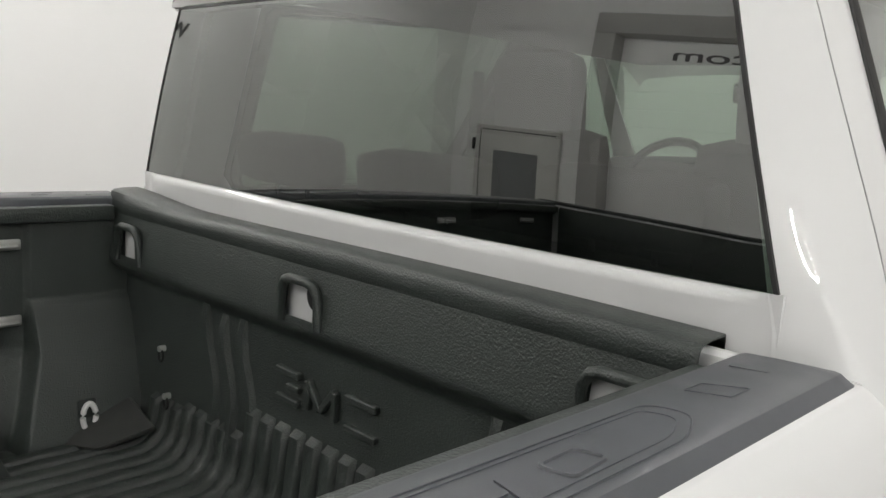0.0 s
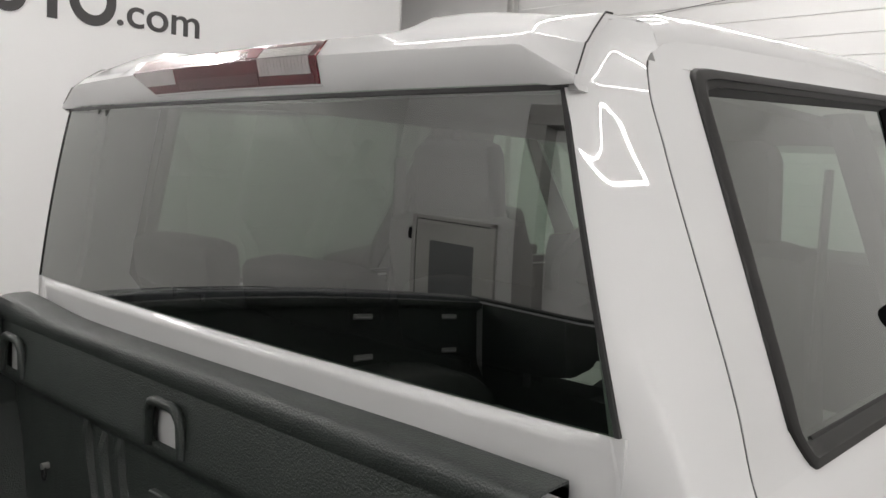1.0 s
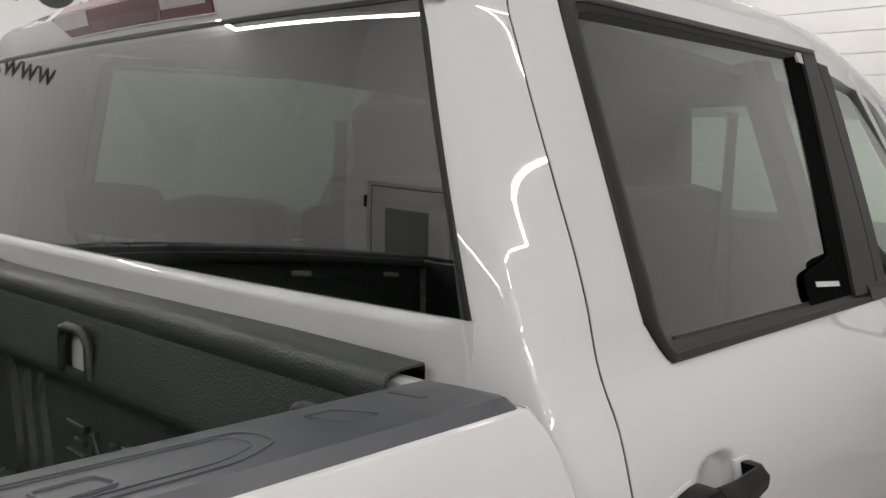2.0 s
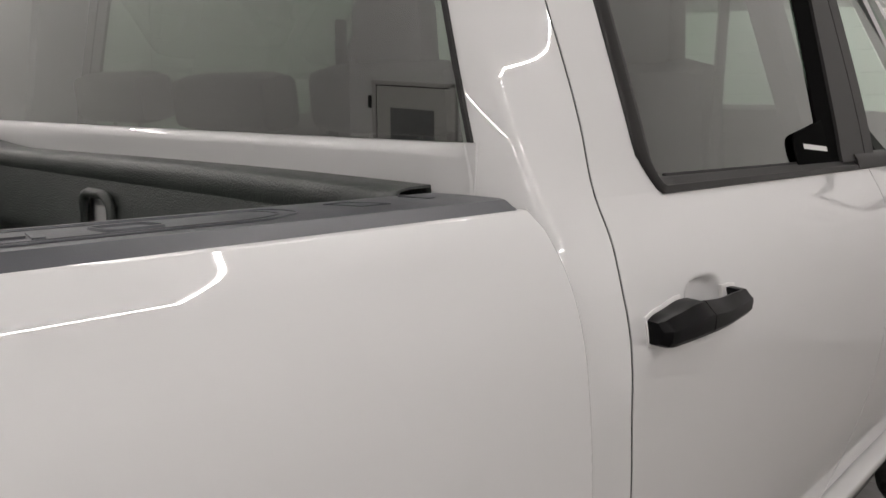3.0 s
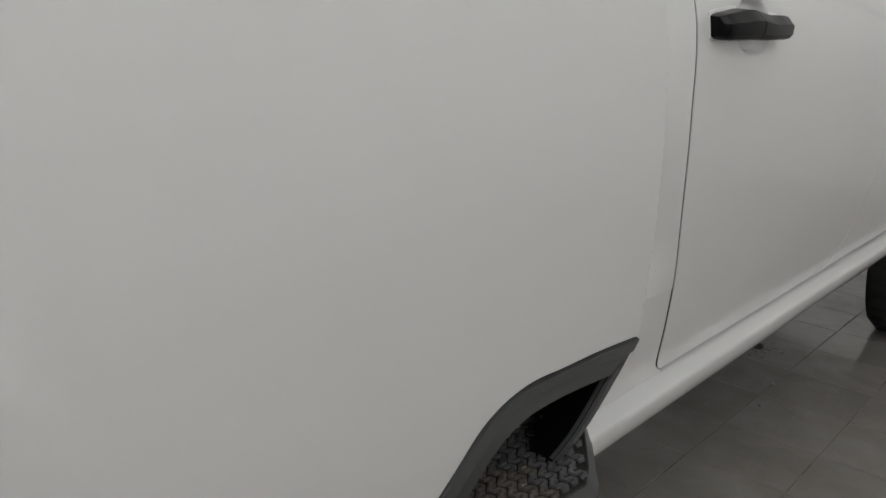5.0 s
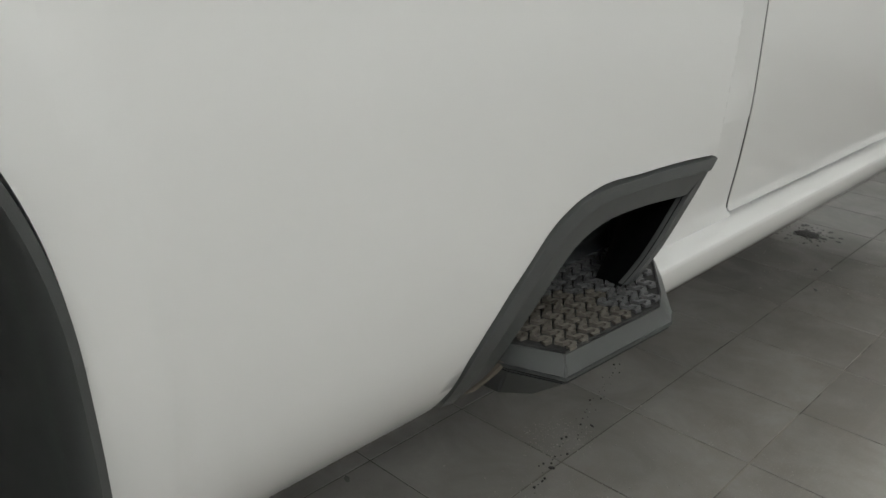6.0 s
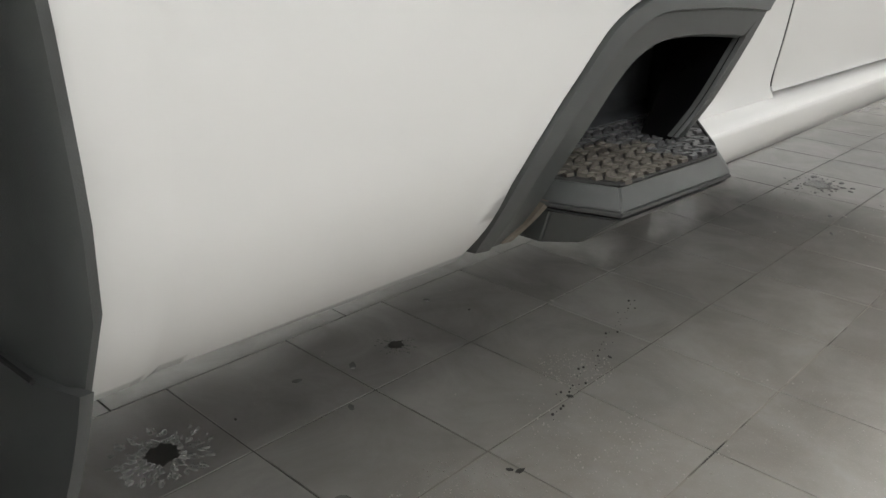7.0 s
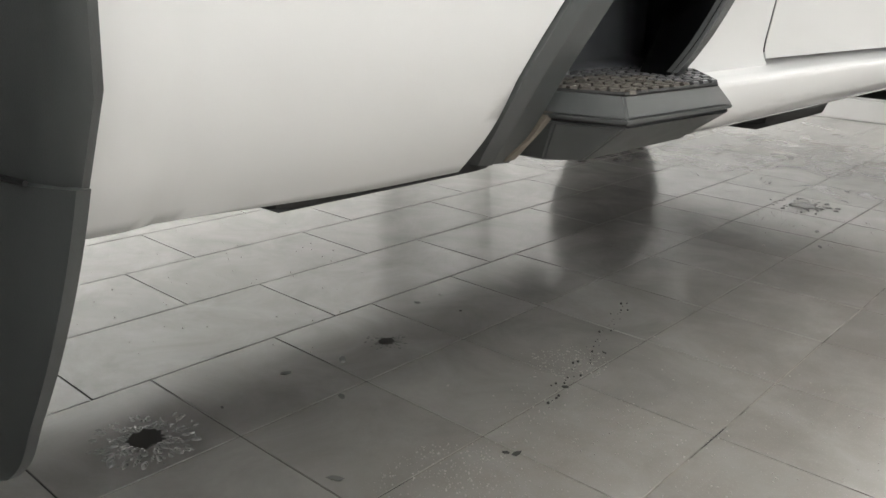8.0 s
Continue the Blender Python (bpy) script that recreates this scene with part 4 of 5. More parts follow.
def front_door(s):
    d = part("front_door", bmesh.new(), PAINT, TRUCK, "closed white front passenger door")
    rows = [[surf(s, FRONT_GAP(z) + 0.0025 + (2.36 - FRONT_GAP(z)) * t, z) for t in lin(0, 1, 16)] for z in lin(0.662, BELT, 30)]
    part("door_skin", sheet(bmesh.new(), rows, lambda i, j: (-s * 0.03, 0, 0)), PAINT, d, smooth=50)
    rows = [[surf(s, FRONT_GAP(z) + 0.003 + 0.075 * t, z, 0.003) for t in lin(0, 1, 4)] for z in lin(BELT + 0.03, 1.955, 14)]
    part("pillar_cover", sheet(bmesh.new(), rows, lambda i, j: (-s * 0.02, 0, 0)), TRIM, d)
    rows = [[surf(s, y, BELT + dz, o) for dz, o in ((-0.004, 0.001), (-0.001, 0.006), (0.020, 0.009), (0.030, 0.006), (0.034, -0.006))] for y in lin(1.335, 2.3, 14)]
    part("trim_strip", sheet(bmesh.new(), rows, lambda i, j: (-s * 0.02, 0, 0)), TRIM, d, smooth=40)
    top = curve([(1.35, 1.938), (1.7, 1.925), (2.0, 1.86), (2.35, BELT + 0.03)])
    rows = [[surf(s, y, min(door_top(y), top(y) + 0.05) * (1 - t) + top(y) * t) for t in lin(0, 1, 4)] for y in lin(1.362, 2.3, 20)]
    part("door_frame", sheet(bmesh.new(), rows, lambda i, j: (-s * 0.03, 0, 0)), PAINT, d, smooth=50)
    rows = []
    for y in lin(1.42, 2.3, 20):
        rows.append([surf(s, y, BELT + 0.025 + (top(y) - BELT - 0.02) * t, -0.016) for t in lin(0, 1, 12)])
    part("window_glass", sheet(bmesh.new(), rows), CLEARGLASS, d, "clear front window glass", smooth=180)
    # door mirror on its arm
    m = part("door_mirror", bmesh.new(), BLACK, d, "black towing mirror on the front door")
    pts = round_poly([(0.0, -0.02), (0.20, -0.03), (0.22, 0.22), (0.015, 0.20)], 0.04)
    bm = bmesh.new()
    prism(bm, [(s * (0.985 + x), 2.13, BELT + 0.02 + z) for x, z in pts], (0, 0.11, 0))
    bmesh.ops.bevel(bm, geom=list(bm.edges), offset=0.006, segments=1, affect="EDGES")
    part("mirror_housing", bm, BLACK, m)
    part("mirror_glass", one_box((s * 1.01, 2.124, BELT + 0.03), (s * 1.18, 2.128, BELT + 0.20)), MIRROR, m)
    part("mirror_arm", one_box((s * 0.90, 2.17, BELT + 0.03), (s * 1.0, 2.22, BELT + 0.075), 0.01), BLACK, m)
    return d


for s in (1, -1):
    rear_door(s)
    front_door(s)


def rocker(s):
    prof = [(0.86, 0.553), (0.90, 0.555), (0.922, 0.559), (0.940, 0.567), (0.953, 0.579), (0.962, 0.592), (0.9685, 0.606), (0.9720, 0.618), (0.9738, 0.6290), (0.9738, 0.6335), (0.9722, 0.6368), (0.9680, 0.6390), (0.957, 0.6418), (0.938, 0.6465), (0.915, 0.6555)]
    def rear(z):
        return -0.968 * (0.812 - z) + 0.006
    def start(z):
        return -0.160 + 0.105 * smooth01((z - 0.600) / 0.045)
    rows = [[(s * x, start(z) + (2.4 - start(z)) * t, z) for x, z in prof] for t in lin(0, 1, 40)]
    part("rocker_panel", sheet(bmesh.new(), rows, lambda i, j: (-s * 0.02, 0, 0.004)), PAINT, TRUCK, "white rocker panel under the doors", smooth=30)
    # cab skin between the rocker and the door's rear edge
    rows = [[(s * (cab_x(z) - 0.001), rear(z) + 0.018 + (gap_y(z) - 0.0205 - rear(z)) * t, z) for t in lin(0, 1, 10)] for z in [0.640, 0.650, 0.656, 0.662, 0.668, 0.675, 0.685] + lin(0.70, 0.83, 10)]
    part("sill_skin", sheet(bmesh.new(), rows, lambda i, j: (-s * 0.004, 0, 0)), PAINT, TRUCK, smooth=50)


for s in (1, -1):
    rocker(s)


# ---------------------------------------------------------------- wheels, wheel houses, underside
def wheel(y, s):
    w = part("wheel", bmesh.new(), RUBBER, TRUCK, "black tyre on a grey alloy rim")
    m = Matrix.Translation((s * 0.86, y, 0.405)) @ pose(0, 0, 0, 0, 90 * s, 0)
    R = 0.405
    prof = [(0.235, -0.125), (0.26, -0.135), (0.34, -0.138), (0.385, -0.125), (R, -0.10), (R, 0.10), (0.385, 0.125), (0.34, 0.138), (0.26, 0.135), (0.235, 0.125)]
    part("tyre", lathe(bmesh.new(), prof, m, 56), RUBBER, w)
    bm = lathe(bmesh.new(), [(0.236, -0.12), (0.225, -0.05), (0.225, 0.07), (0.238, 0.122), (0.226, 0.118), (0.205, 0.07), (0.07, 0.055), (0.06, 0.09), (0.0, 0.092)], m, 40)
    part("rim", bm, ALLOY, w)
    for k in range(36):
        a = 2 * math.pi * k / 36
        bm = one_box((-0.008, -0.03, -0.095), (0.006, 0.02, -0.02), 0.002, m @ pose(0, 0, 0, 0, 0, math.degrees(a)) @ Matrix.Translation((R, 0, 0)))
        part("tread_block", bm, RUBBER, w)
        bm = one_box((-0.008, -0.005, 0.02), (0.006, 0.04, 0.095), 0.002, m @ pose(0, 0, 0, 0, 0, math.degrees(a)) @ Matrix.Translation((R, 0, 0)))
        part("tread_block", bm, RUBBER, w)


body = list(RIDE)
RIDE[:] = [1.0, 0.0]
for s in (1, -1):
    for y in (ARC_Y - 0.02, 3.0):
        wheel(y, s)
RIDE[:] = body


def wheel_liner(s):
    """Dark moulded liner inside the wheel opening, with a splash guard hanging below the body."""
    outline = []
    for a in lin(0.004, math.pi - 0.004, 90):
        c, q = math.cos(a), math.sin(a)
        outline.append((ARC_Y + ARC_W * 0.985 * math.copysign(abs(c) ** (2 / 3.4), c), 0.668 + 0.435 * q ** (2 / 3.4)))
    outline = [(ARC_Y + ARC_W * 0.99, 0.605)] + outline + [(ARC_Y - ARC_W * 0.99, 0.62)]
    rows = []
    for y, z in outline:
        row = []
        rim = bed_x(max(z, 0.60)) + 0.016 + 0.022 * smooth01((0.82 - z) / 0.16)
        for k, x in enumerate((rim, rim - 0.008, rim - 0.034, 0.945, 0.89, 0.8, 0.66)):
            pull = (0.0, 0.006, 0.010, 0.012, 0.013, 0.013, 0.012)[k]
            row.append((s * x, y - pull * (1 if y > ARC_Y else -1), z))
        rows.append(row)
    part("wheel_liner", sheet(bmesh.new(), rows, lambda i, j: (-s * 0.001, 0.006, 0.004)), PLASTIC, TRUCK, "dark grey plastic wheel house liner", smooth=50)
    # splash guard: a curved flap with a folded upper seam and a rounded lower corner
    rows = []
    edge = curve([(0.386, 0.80), (0.391, 0.835), (0.400, 0.862), (0.413, 0.882), (0.471, 0.928), (0.523, 0.963), (0.607, 1.008), (0.655, 1.027)])
    for z in lin(0.638, 0.386, 26):
        t = (0.638 - z) / 0.252
        out, inn = edge(z), 0.62
        row = []
        for q in lin(0, 1, 14):
            x = out + (inn - out) * q
            yy = ARC_Y + ARC_W * 0.99 - 0.008 - 0.012 * smooth01(q * 8) - 0.004 * t
            row.append((s * x, yy, z - 0.030 * q * (1 - t) + 0.012 * q * t))
        rows.append(row)
    part("splash_guard", sheet(bmesh.new(), rows, lambda i, j: (0, 0.008, 0)), PLASTIC, TRUCK, "dark grey plastic splash guard ahead of the rear wheel", smooth=50)
    bm = bmesh.new()
    tube(bm, [(s * x, ARC_Y + ARC_W * 0.99 - 0.019, 0.640 - 0.07 * (1.026 - x)) for x in lin(0.985, 0.64, 8)], 0.0018, 6)
    part("guard_seam", bm, SEAL, TRUCK)
    bm = bmesh.new()
    tube(bm, [(s * 0.866, ARC_Y + ARC_W * 0.985 + 0.002, 0.78), (s * 0.862, ARC_Y + ARC_W * 0.985 + 0.001, 0.73), (s * 0.853, ARC_Y + ARC_W * 0.985 + 0.0, 0.668)], 0.004, 8)
    part("liner_rib", bm, PLASTIC, TRUCK)


for s in (1, -1):
    wheel_liner(s)


def underside():
    for s in (-1, 1):
        part("frame_rail", one_box((s * 0.40, -2.0, 0.58), (s * 0.50, 3.4, 0.72), 0.01), UNDER, TRUCK)
        part("inner_sill", one_box((s * 0.60, 0.0, 0.60), (s * 0.90, 2.4, 0.66), 0.01), UNDER, TRUCK)
        part("bed_underside", one_box((s * 0.52, -0.62, 0.538), (s * 0.84, -0.28, 0.66), 0.02), UNDER, TRUCK)
    for y in (-0.1, 1.0, 2.1):
        part("cross_member", one_box((-0.45, y, 0.58), (0.45, y + 0.12, 0.66), 0.01), UNDER, TRUCK)
    part("floor_pan", one_box((-0.90, 0.03, 0.665), (0.90, 2.45, 0.69)), UNDER, TRUCK)
    part("bed_pan", one_box((-0.78, -2.05, 0.80), (0.78, 0.0, 0.84)), UNDER, TRUCK)
    bm = bmesh.new()
    tube(bm, [(0, -1.2, 0.48), (0, 0.2, 0.56), (0, 1.2, 0.58)], 0.05, 14)
    part("drive_shaft", bm, UNDER, TRUCK)
    bm = bmesh.new()
    tube(bm, [(-0.75, ARC_Y, 0.405), (0.75, ARC_Y, 0.405)], 0.055, 14)
    part("rear_axle", bm, UNDER, TRUCK)
    bm = lathe(bmesh.new(), [(0.0, -0.17), (0.08, -0.16), (0.15, -0.06), (0.15, 0.06), (0.08, 0.16), (0.0, 0.17)], Matrix.Translation((0, ARC_Y, 0.405)) @ pose(0, 0, 0, 90, 0, 0), 24)
    part("differential", bm, UNDER, TRUCK)
    bm = bmesh.new()
    tube(bm, [(-0.75, 3.0, 0.405), (0.75, 3.0, 0.405)], 0.05, 12)
    part("front_axle", bm, UNDER, TRUCK)
    # fuel tank and heat shield hanging on the near side
    part("fuel_tank", one_box((0.52, -0.55, 0.575), (0.82, 0.9, 0.68), 0.03), UNDER, TRUCK)
    part("skid_pan", one_box((0.44, 1.18, 0.408), (0.64, 1.72, 0.60), 0.06), UNDER, TRUCK)


underside()


def front_end():
    """Bonnet, wings, grille and bumper, ahead of the cab."""
    rows = []
    for y in lin(2.35, 3.72, 16):
        t = (y - 2.35) / 1.37
        rows.append([(x, y, 1.40 - 0.05 * t ** 2 + 0.05 * (1 - (x / 0.9) ** 4) * (1 - 0.4 * t) - 0.10 * max(0, t - 0.85) / 0.15) for x in lin(-0.90, 0.90, 25)])
    part("bonnet", sheet(bmesh.new(), rows, lambda i, j: (0, 0, -0.02)), PAINT, TRUCK, "white bonnet")
    for s in (1, -1):
        ys = lin(2.365, 3.72, 46)
        rows = []
        for y in ys:
            u = abs(y - 3.0) / 0.49
            zb = 0.66 + 0.42 * (1 - u ** 3.4) ** (1 / 3.4) if u < 1 else 0.60
            rows.append([(s * (cab_x(zb + (1.40 - zb) * k / 20) + 0.02 * smooth01((y - 2.36) / 0.3)), y, zb + (1.40 - zb) * k / 20) for k in range(21)])
        part("front_wing", sheet(bmesh.new(), rows, lambda i, j: (-s * 0.02, 0, 0)), PAINT, TRUCK, "white front wing", smooth=50)
        part("headlight", one_box((s * 0.62, 3.68, 1.02), (s * 0.97, 3.76, 1.30), 0.02), CLEAR, TRUCK, "clear headlight")
    part("grille", one_box((-0.62, 3.66, 0.86), (0.62, 3.78, 1.32), 0.02), PLASTIC, TRUCK, "dark grille")
    part("front_bumper", one_box((-1.0, 3.66, 0.48), (1.0, 3.92, 0.84), 0.04), ALLOY, TRUCK, "grey front bumper")
    grid = [[(x * (0.66 + 0.16 * (1 - v)), 2.62 - 0.72 * v - 0.10 * (1 - (1 - x * x)) , 1.40 + 0.55 * v) for x in lin(-1, 1, 21)] for v in lin(0, 1, 9)]
    part("windscreen", sheet(bmesh.new(), grid), CLEARGLASS, TRUCK, "clear windscreen", smooth=180)
    for s in (-1, 1):
        bm = bmesh.new()
        sheet(bm, [[(s * (0.66 + 0.16 * (1 - v) + 0.004), 2.52 - 0.72 * v, 1.40 + 0.55 * v), (s * (0.70 + 0.18 * (1 - v)), 2.40 - 0.62 * v, 1.40 + 0.55 * v)] for v in lin(0, 1, 8)], lambda i, j: (0, 0, 0.02))
        part("windscreen_pillar", bm, PAINT, TRUCK)


front_end()


def pad(w, d, h, r=0.06):
    """A soft cushion block, rounded all over."""
    bm = bmesh.new()
    box(bm, (-w / 2, -d / 2, 0), (w / 2, d / 2, h))
    bmesh.ops.subdivide_edges(bm, edges=bm.edges[:], cuts=5, use_grid_fill=True)
    for v in bm.verts:
        p = v.co.copy()
        c = Vector((max(-w / 2 + r, min(w / 2 - r, p.x)), max(-d / 2 + min(r, d * 0.45), min(d / 2 - min(r, d * 0.45), p.y)), max(r, min(h - r, p.z))))
        q = p - c
        if q.length > 1e-6:
            v.co = c + q.normalized() * min(q.length, r)
    return bm


def put(bm, m):
    bmesh.ops.transform(bm, matrix=m, verts=bm.verts)
    return bm


def interior():
    def seat(x, y, w, name, label, h=0.64):
        st = part(name, bmesh.new(), FABRIC, TRUCK, label)
        part("cushion", put(pad(w, 0.52, 0.16), Matrix.Translation((x, y + 0.18, 0.93))), FABRIC, st)
        part("backrest", put(pad(w, 0.14, h), Matrix.Translation((x, y - 0.02, 1.02)) @ pose(0, 0, 0, -14 * -1, 0, 0)), FABRIC, st)
        return st

    def headrest(st, x, y, z, w=0.27, h=0.19, r=0.05):
        part("headrest", put(pad(w, 0.10, h, r), Matrix.Translation((x, y, z)) @ pose(0, 0, 0, 8, 0, 0)), FABRIC, st)
        for d in (-0.06, 0.06):
            bm = bmesh.new()
            tube(bm, [(x + d, y + 0.01, z - 0.09), (x + d, y, z + 0.02)], 0.006, 6)
            part("headrest_post", bm, SEAL, st)
    for x in (-0.40, 0.40):
        st = seat(x, 1.26, 0.52, "front_seat", "dark fabric front seat with a headrest")
        headrest(st, x, 1.12, 1.60, 0.32, 0.26)
    st = seat(0.0, 0.36, 1.40, "rear_seat", "dark fabric rear bench with three low headrests", 0.44)
    for x in (-0.46, 0.0, 0.46):
        headrest(st, x, 0.24, 1.475 if x else 1.465, 0.34, 0.115, 0.03)
    part("dashboard", put(pad(1.5, 0.45, 0.50), Matrix.Translation((0, 2.25, 1.06))), DASH, TRUCK)
    sw = part("steering_wheel", bmesh.new(), DASH, TRUCK, "black steering wheel")
    m = Matrix.Translation((-0.36, 1.86, 1.45)) @ pose(0, 0, 0, 65, 0, 0)
    bm = bmesh.new()
    tube(bm, [m @ Vector((0.19 * math.cos(a), 0.19 * math.sin(a), 0)) for a in lin(0, 2 * math.pi * 31 / 32, 32)], 0.016, 8, True)
    part("steering_rim", bm, DASH, sw)
    part("steering_hub", put(pad(0.16, 0.14, 0.05, 0.02), m @ Matrix.Translation((0, 0, -0.02))), DASH, sw)
    bm = bmesh.new()
    tube(bm, [m @ Vector((0, 0, -0.02)), (-0.36, 2.12, 1.36)], 0.03, 8)
    part("steering_column", bm, DASH, sw)
    bm = bmesh.new()
    tube(bm, [m @ Vector((0.032 * math.cos(a), 0.016 * math.sin(a), 0.033)) for a in lin(0, 2 * math.pi * 23 / 24, 24)], 0.003, 6, True)
    part("steering_badge", bm, STEEL, sw, "bright oval badge ring")
    rm = part("inner_mirror", bmesh.new(), BLACK, TRUCK, "interior rear-view mirror")
    part("mirror_housing", put(pad(0.25, 0.03, 0.075, 0.012), Matrix.Translation((0, 1.84, 1.76))), BLACK, rm)
    part("mirror_glass", one_box((-0.115, 1.822, 1.767), (0.115, 1.824, 1.828)), MIRROR, rm)
    bm = bmesh.new()
    tube(bm, [(0, 1.85, 1.83), (0, 1.90, 1.90)], 0.010, 8)
    part("mirror_stem", bm, BLACK, rm)
    for s in (-1, 1):
        rows = [[(s * (cab_x(z) - dx), y, z) for dx, y in ((0.040, 1.27), (0.070, 1.25), (0.125, 1.28), (0.125, 1.48))] for z in lin(1.38, 1.93, 14)]
        part("pillar_trim", sheet(bmesh.new(), rows, lambda i, j: (-s * 0.01, 0.01, 0)), DASH, TRUCK)
        part("door_card", one_box((s * 0.86, 0.24, 0.75), (s * 0.90, 2.3, 1.40), 0.01), DASH, TRUCK)
        part("seat_belt", one_box((s * 0.655, 1.08, 1.35), (s * 0.66, 1.13, 1.80)), SEAL, TRUCK)


interior()


# ---------------------------------------------------------------- corner step in the bed side
def corner_step(s):
    st = part("corner_step", bmesh.new(), PLASTIC, TRUCK, "dark grey plastic corner step with a lugged tread")

    def X(y, z, o=0.0):
        return (s * (bed_x(max(0.565, min(0.84, z))) + o), y, z)
    outer = [(0.0, 0.812), (-0.10, 0.819), (-0.20, 0.822), (-0.288, 0.823), (-0.337, 0.811), (-0.37, 0.793), (-0.405, 0.757), (-0.437, 0.720), (-0.462, 0.68), (-0.470, 0.64), (-0.464, 0.605), (-0.452, 0.583)]
    inner = [(-0.068, 0.768), (-0.15, 0.775), (-0.21, 0.778), (-0.262, 0.776), (-0.305, 0.763), (-0.330, 0.744), (-0.355, 0.716), (-0.376, 0.688), (-0.388, 0.66), (-0.391, 0.63), (-0.388, 0.60), (-0.380, 0.575)]
    def flow(pts, n=44):
        fy, fz = curve([(i, p[0]) for i, p in enumerate(pts)]), curve([(i, p[1]) for i, p in enumerate(pts)])
        return [(fy(u), fz(u)) for u in lin(0, len(pts) - 1, n)]
    outer, inner = flow(outer), flow(inner)
    rows = []
    for (ya, za), (yb, zb) in zip(outer, inner):
        row = []
        for t, o in ((0.0, -0.004), (0.03, 0.004), (0.32, 0.007), (0.38, 0.002), (0.93, 0.0), (1.0, -0.006)):
            row.append(X(ya + (yb - ya) * t, za + (zb - za) * t, o))
        y, z = yb, zb
        row.append((s * (bed_x(max(0.565, z)) - 0.035), y + 0.003, z - 0.002))
        rows.append(row)
    part("bezel", sheet(bmesh.new(), rows, lambda i, j: (-s * 0.008, 0.0, 0.0)), PLASTIC, st, smooth=32)
    # front upright of the bezel
    rows = []
    for t in lin(0, 1, 8):
        a = (0.0 - 0.130 * t, 0.812 - 0.155 * t)
        b = (-0.062 - 0.087 * t, 0.770 - 0.110 * t)
        row = [X(a[0], a[1], -0.010), X(a[0] - 0.002, a[1], 0.001), X(a[0] + (b[0] - a[0]) * 0.9, a[1] + (b[1] - a[1]) * 0.9, 0.001), X(b[0], b[1], -0.006)]
        rows.append(row)
    part("bezel", sheet(bmesh.new(), rows, lambda i, j: (-s * 0.006, 0.0, 0.0)), PLASTIC, st, smooth=32)
    # pocket behind the opening: a dusty back wall with a fillet at its foot, and a front wall coloured black for shade
    # towards the cab
    floor_z = 0.653
    roofline = curve([(-0.412, 0.662), (-0.40, 0.69), (-0.36, 0.728), (-0.325, 0.762), (-0.28, 0.782), (-0.20, 0.788), (0.0, 0.788)])
    rows = []
    for y in lin(-0.412, 0.030, 34):
        zt = roofline(y)
        x = 0.866 + 0.060 * smooth01((-0.33 - y) / 0.08) - 0.010 * smooth01((y + 0.06) / 0.05)
        row = [(s * (x + 0.024), y, floor_z - 0.012), (s * (x + 0.023), y, floor_z + 0.004), (s * (x + 0.017), y, floor_z + 0.008), (s * (x + 0.007), y, floor_z + 0.011)]
        row += [(s * (x + 0.004 - 0.008 * t + 0.006 * math.sin(9 * y) * t), y, floor_z + 0.014 + (max(zt, floor_z + 0.016) - floor_z - 0.014) * t) for t in lin(0, 1, 9)]
        row += [(s * (x + (0.99 - x) * t), y, max(zt, floor_z + 0.016) + 0.008 * t) for t in (0.1, 0.5, 1.0)]
        rows.append(row)
    pocket = part("pocket", sheet(bmesh.new(), rows), POCKET, st, "black step pocket smeared with dust", smooth=40)
    # front wall of the pocket: flat black stands in for its deep shade
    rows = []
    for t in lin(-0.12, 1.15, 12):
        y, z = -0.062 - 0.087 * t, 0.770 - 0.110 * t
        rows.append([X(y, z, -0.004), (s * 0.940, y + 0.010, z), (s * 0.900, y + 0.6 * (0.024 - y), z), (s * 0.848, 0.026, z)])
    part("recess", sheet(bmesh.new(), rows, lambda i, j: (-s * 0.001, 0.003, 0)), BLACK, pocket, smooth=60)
    # platform: outline in plan
    plan = [(0.86, -0.384), (0.950, -0.385), (0.985, -0.386), (1.050, -0.362), (1.060, -0.150), (1.044, -0.122), (0.958, -0.004), (0.86, 0.030)]
    foot = [(0.86, -0.376), (0.935, -0.378), (0.968, -0.379), (0.998, -0.350), (1.000, -0.140), (0.985, -0.118), (0.940, -0.070), (0.86, -0.065)]
    top = 0.6525

    def slab(name, z0, z1, lower, upper, material, parent, label="", bevel=0.0022):
        bm = bmesh.new()
        a, b = [bm.verts.new((s * x, y, z0)) for x, y in lower], [bm.verts.new((s * x, y, z1)) for x, y in upper]
        bm.faces.new(a)
        bm.faces.new(b[::-1])
        for i in range(len(a)):
            bm.faces.new((a[i], b[i], b[(i + 1) % len(a)], a[(i + 1) % len(a)]))
        bmesh.ops.bevel(bm, geom=list(bm.edges), offset=bevel, segments=2, affect="EDGES")
        return part(name, bm, material, parent, label, smooth=30)

    def grow(pts, k):
        return [(0.95 + (x - 0.95) * (1 + k), -0.22 + (y + 0.22) * (1 + k)) for x, y in pts]
    rimline = [(0.866, -0.386), (0.945, -0.388), (0.983, -0.375), (1.0365, -0.350), (1.0465, -0.160), (1.0255, -0.120), (0.950, -0.012), (0.866, 0.022)]
    slab("step_plate", top - 0.0205, top + 0.0005, grow(plan, 0.030), grow(rimline, 0.012), PLASTIC, st, "dark grey step plate with chamfered sides")
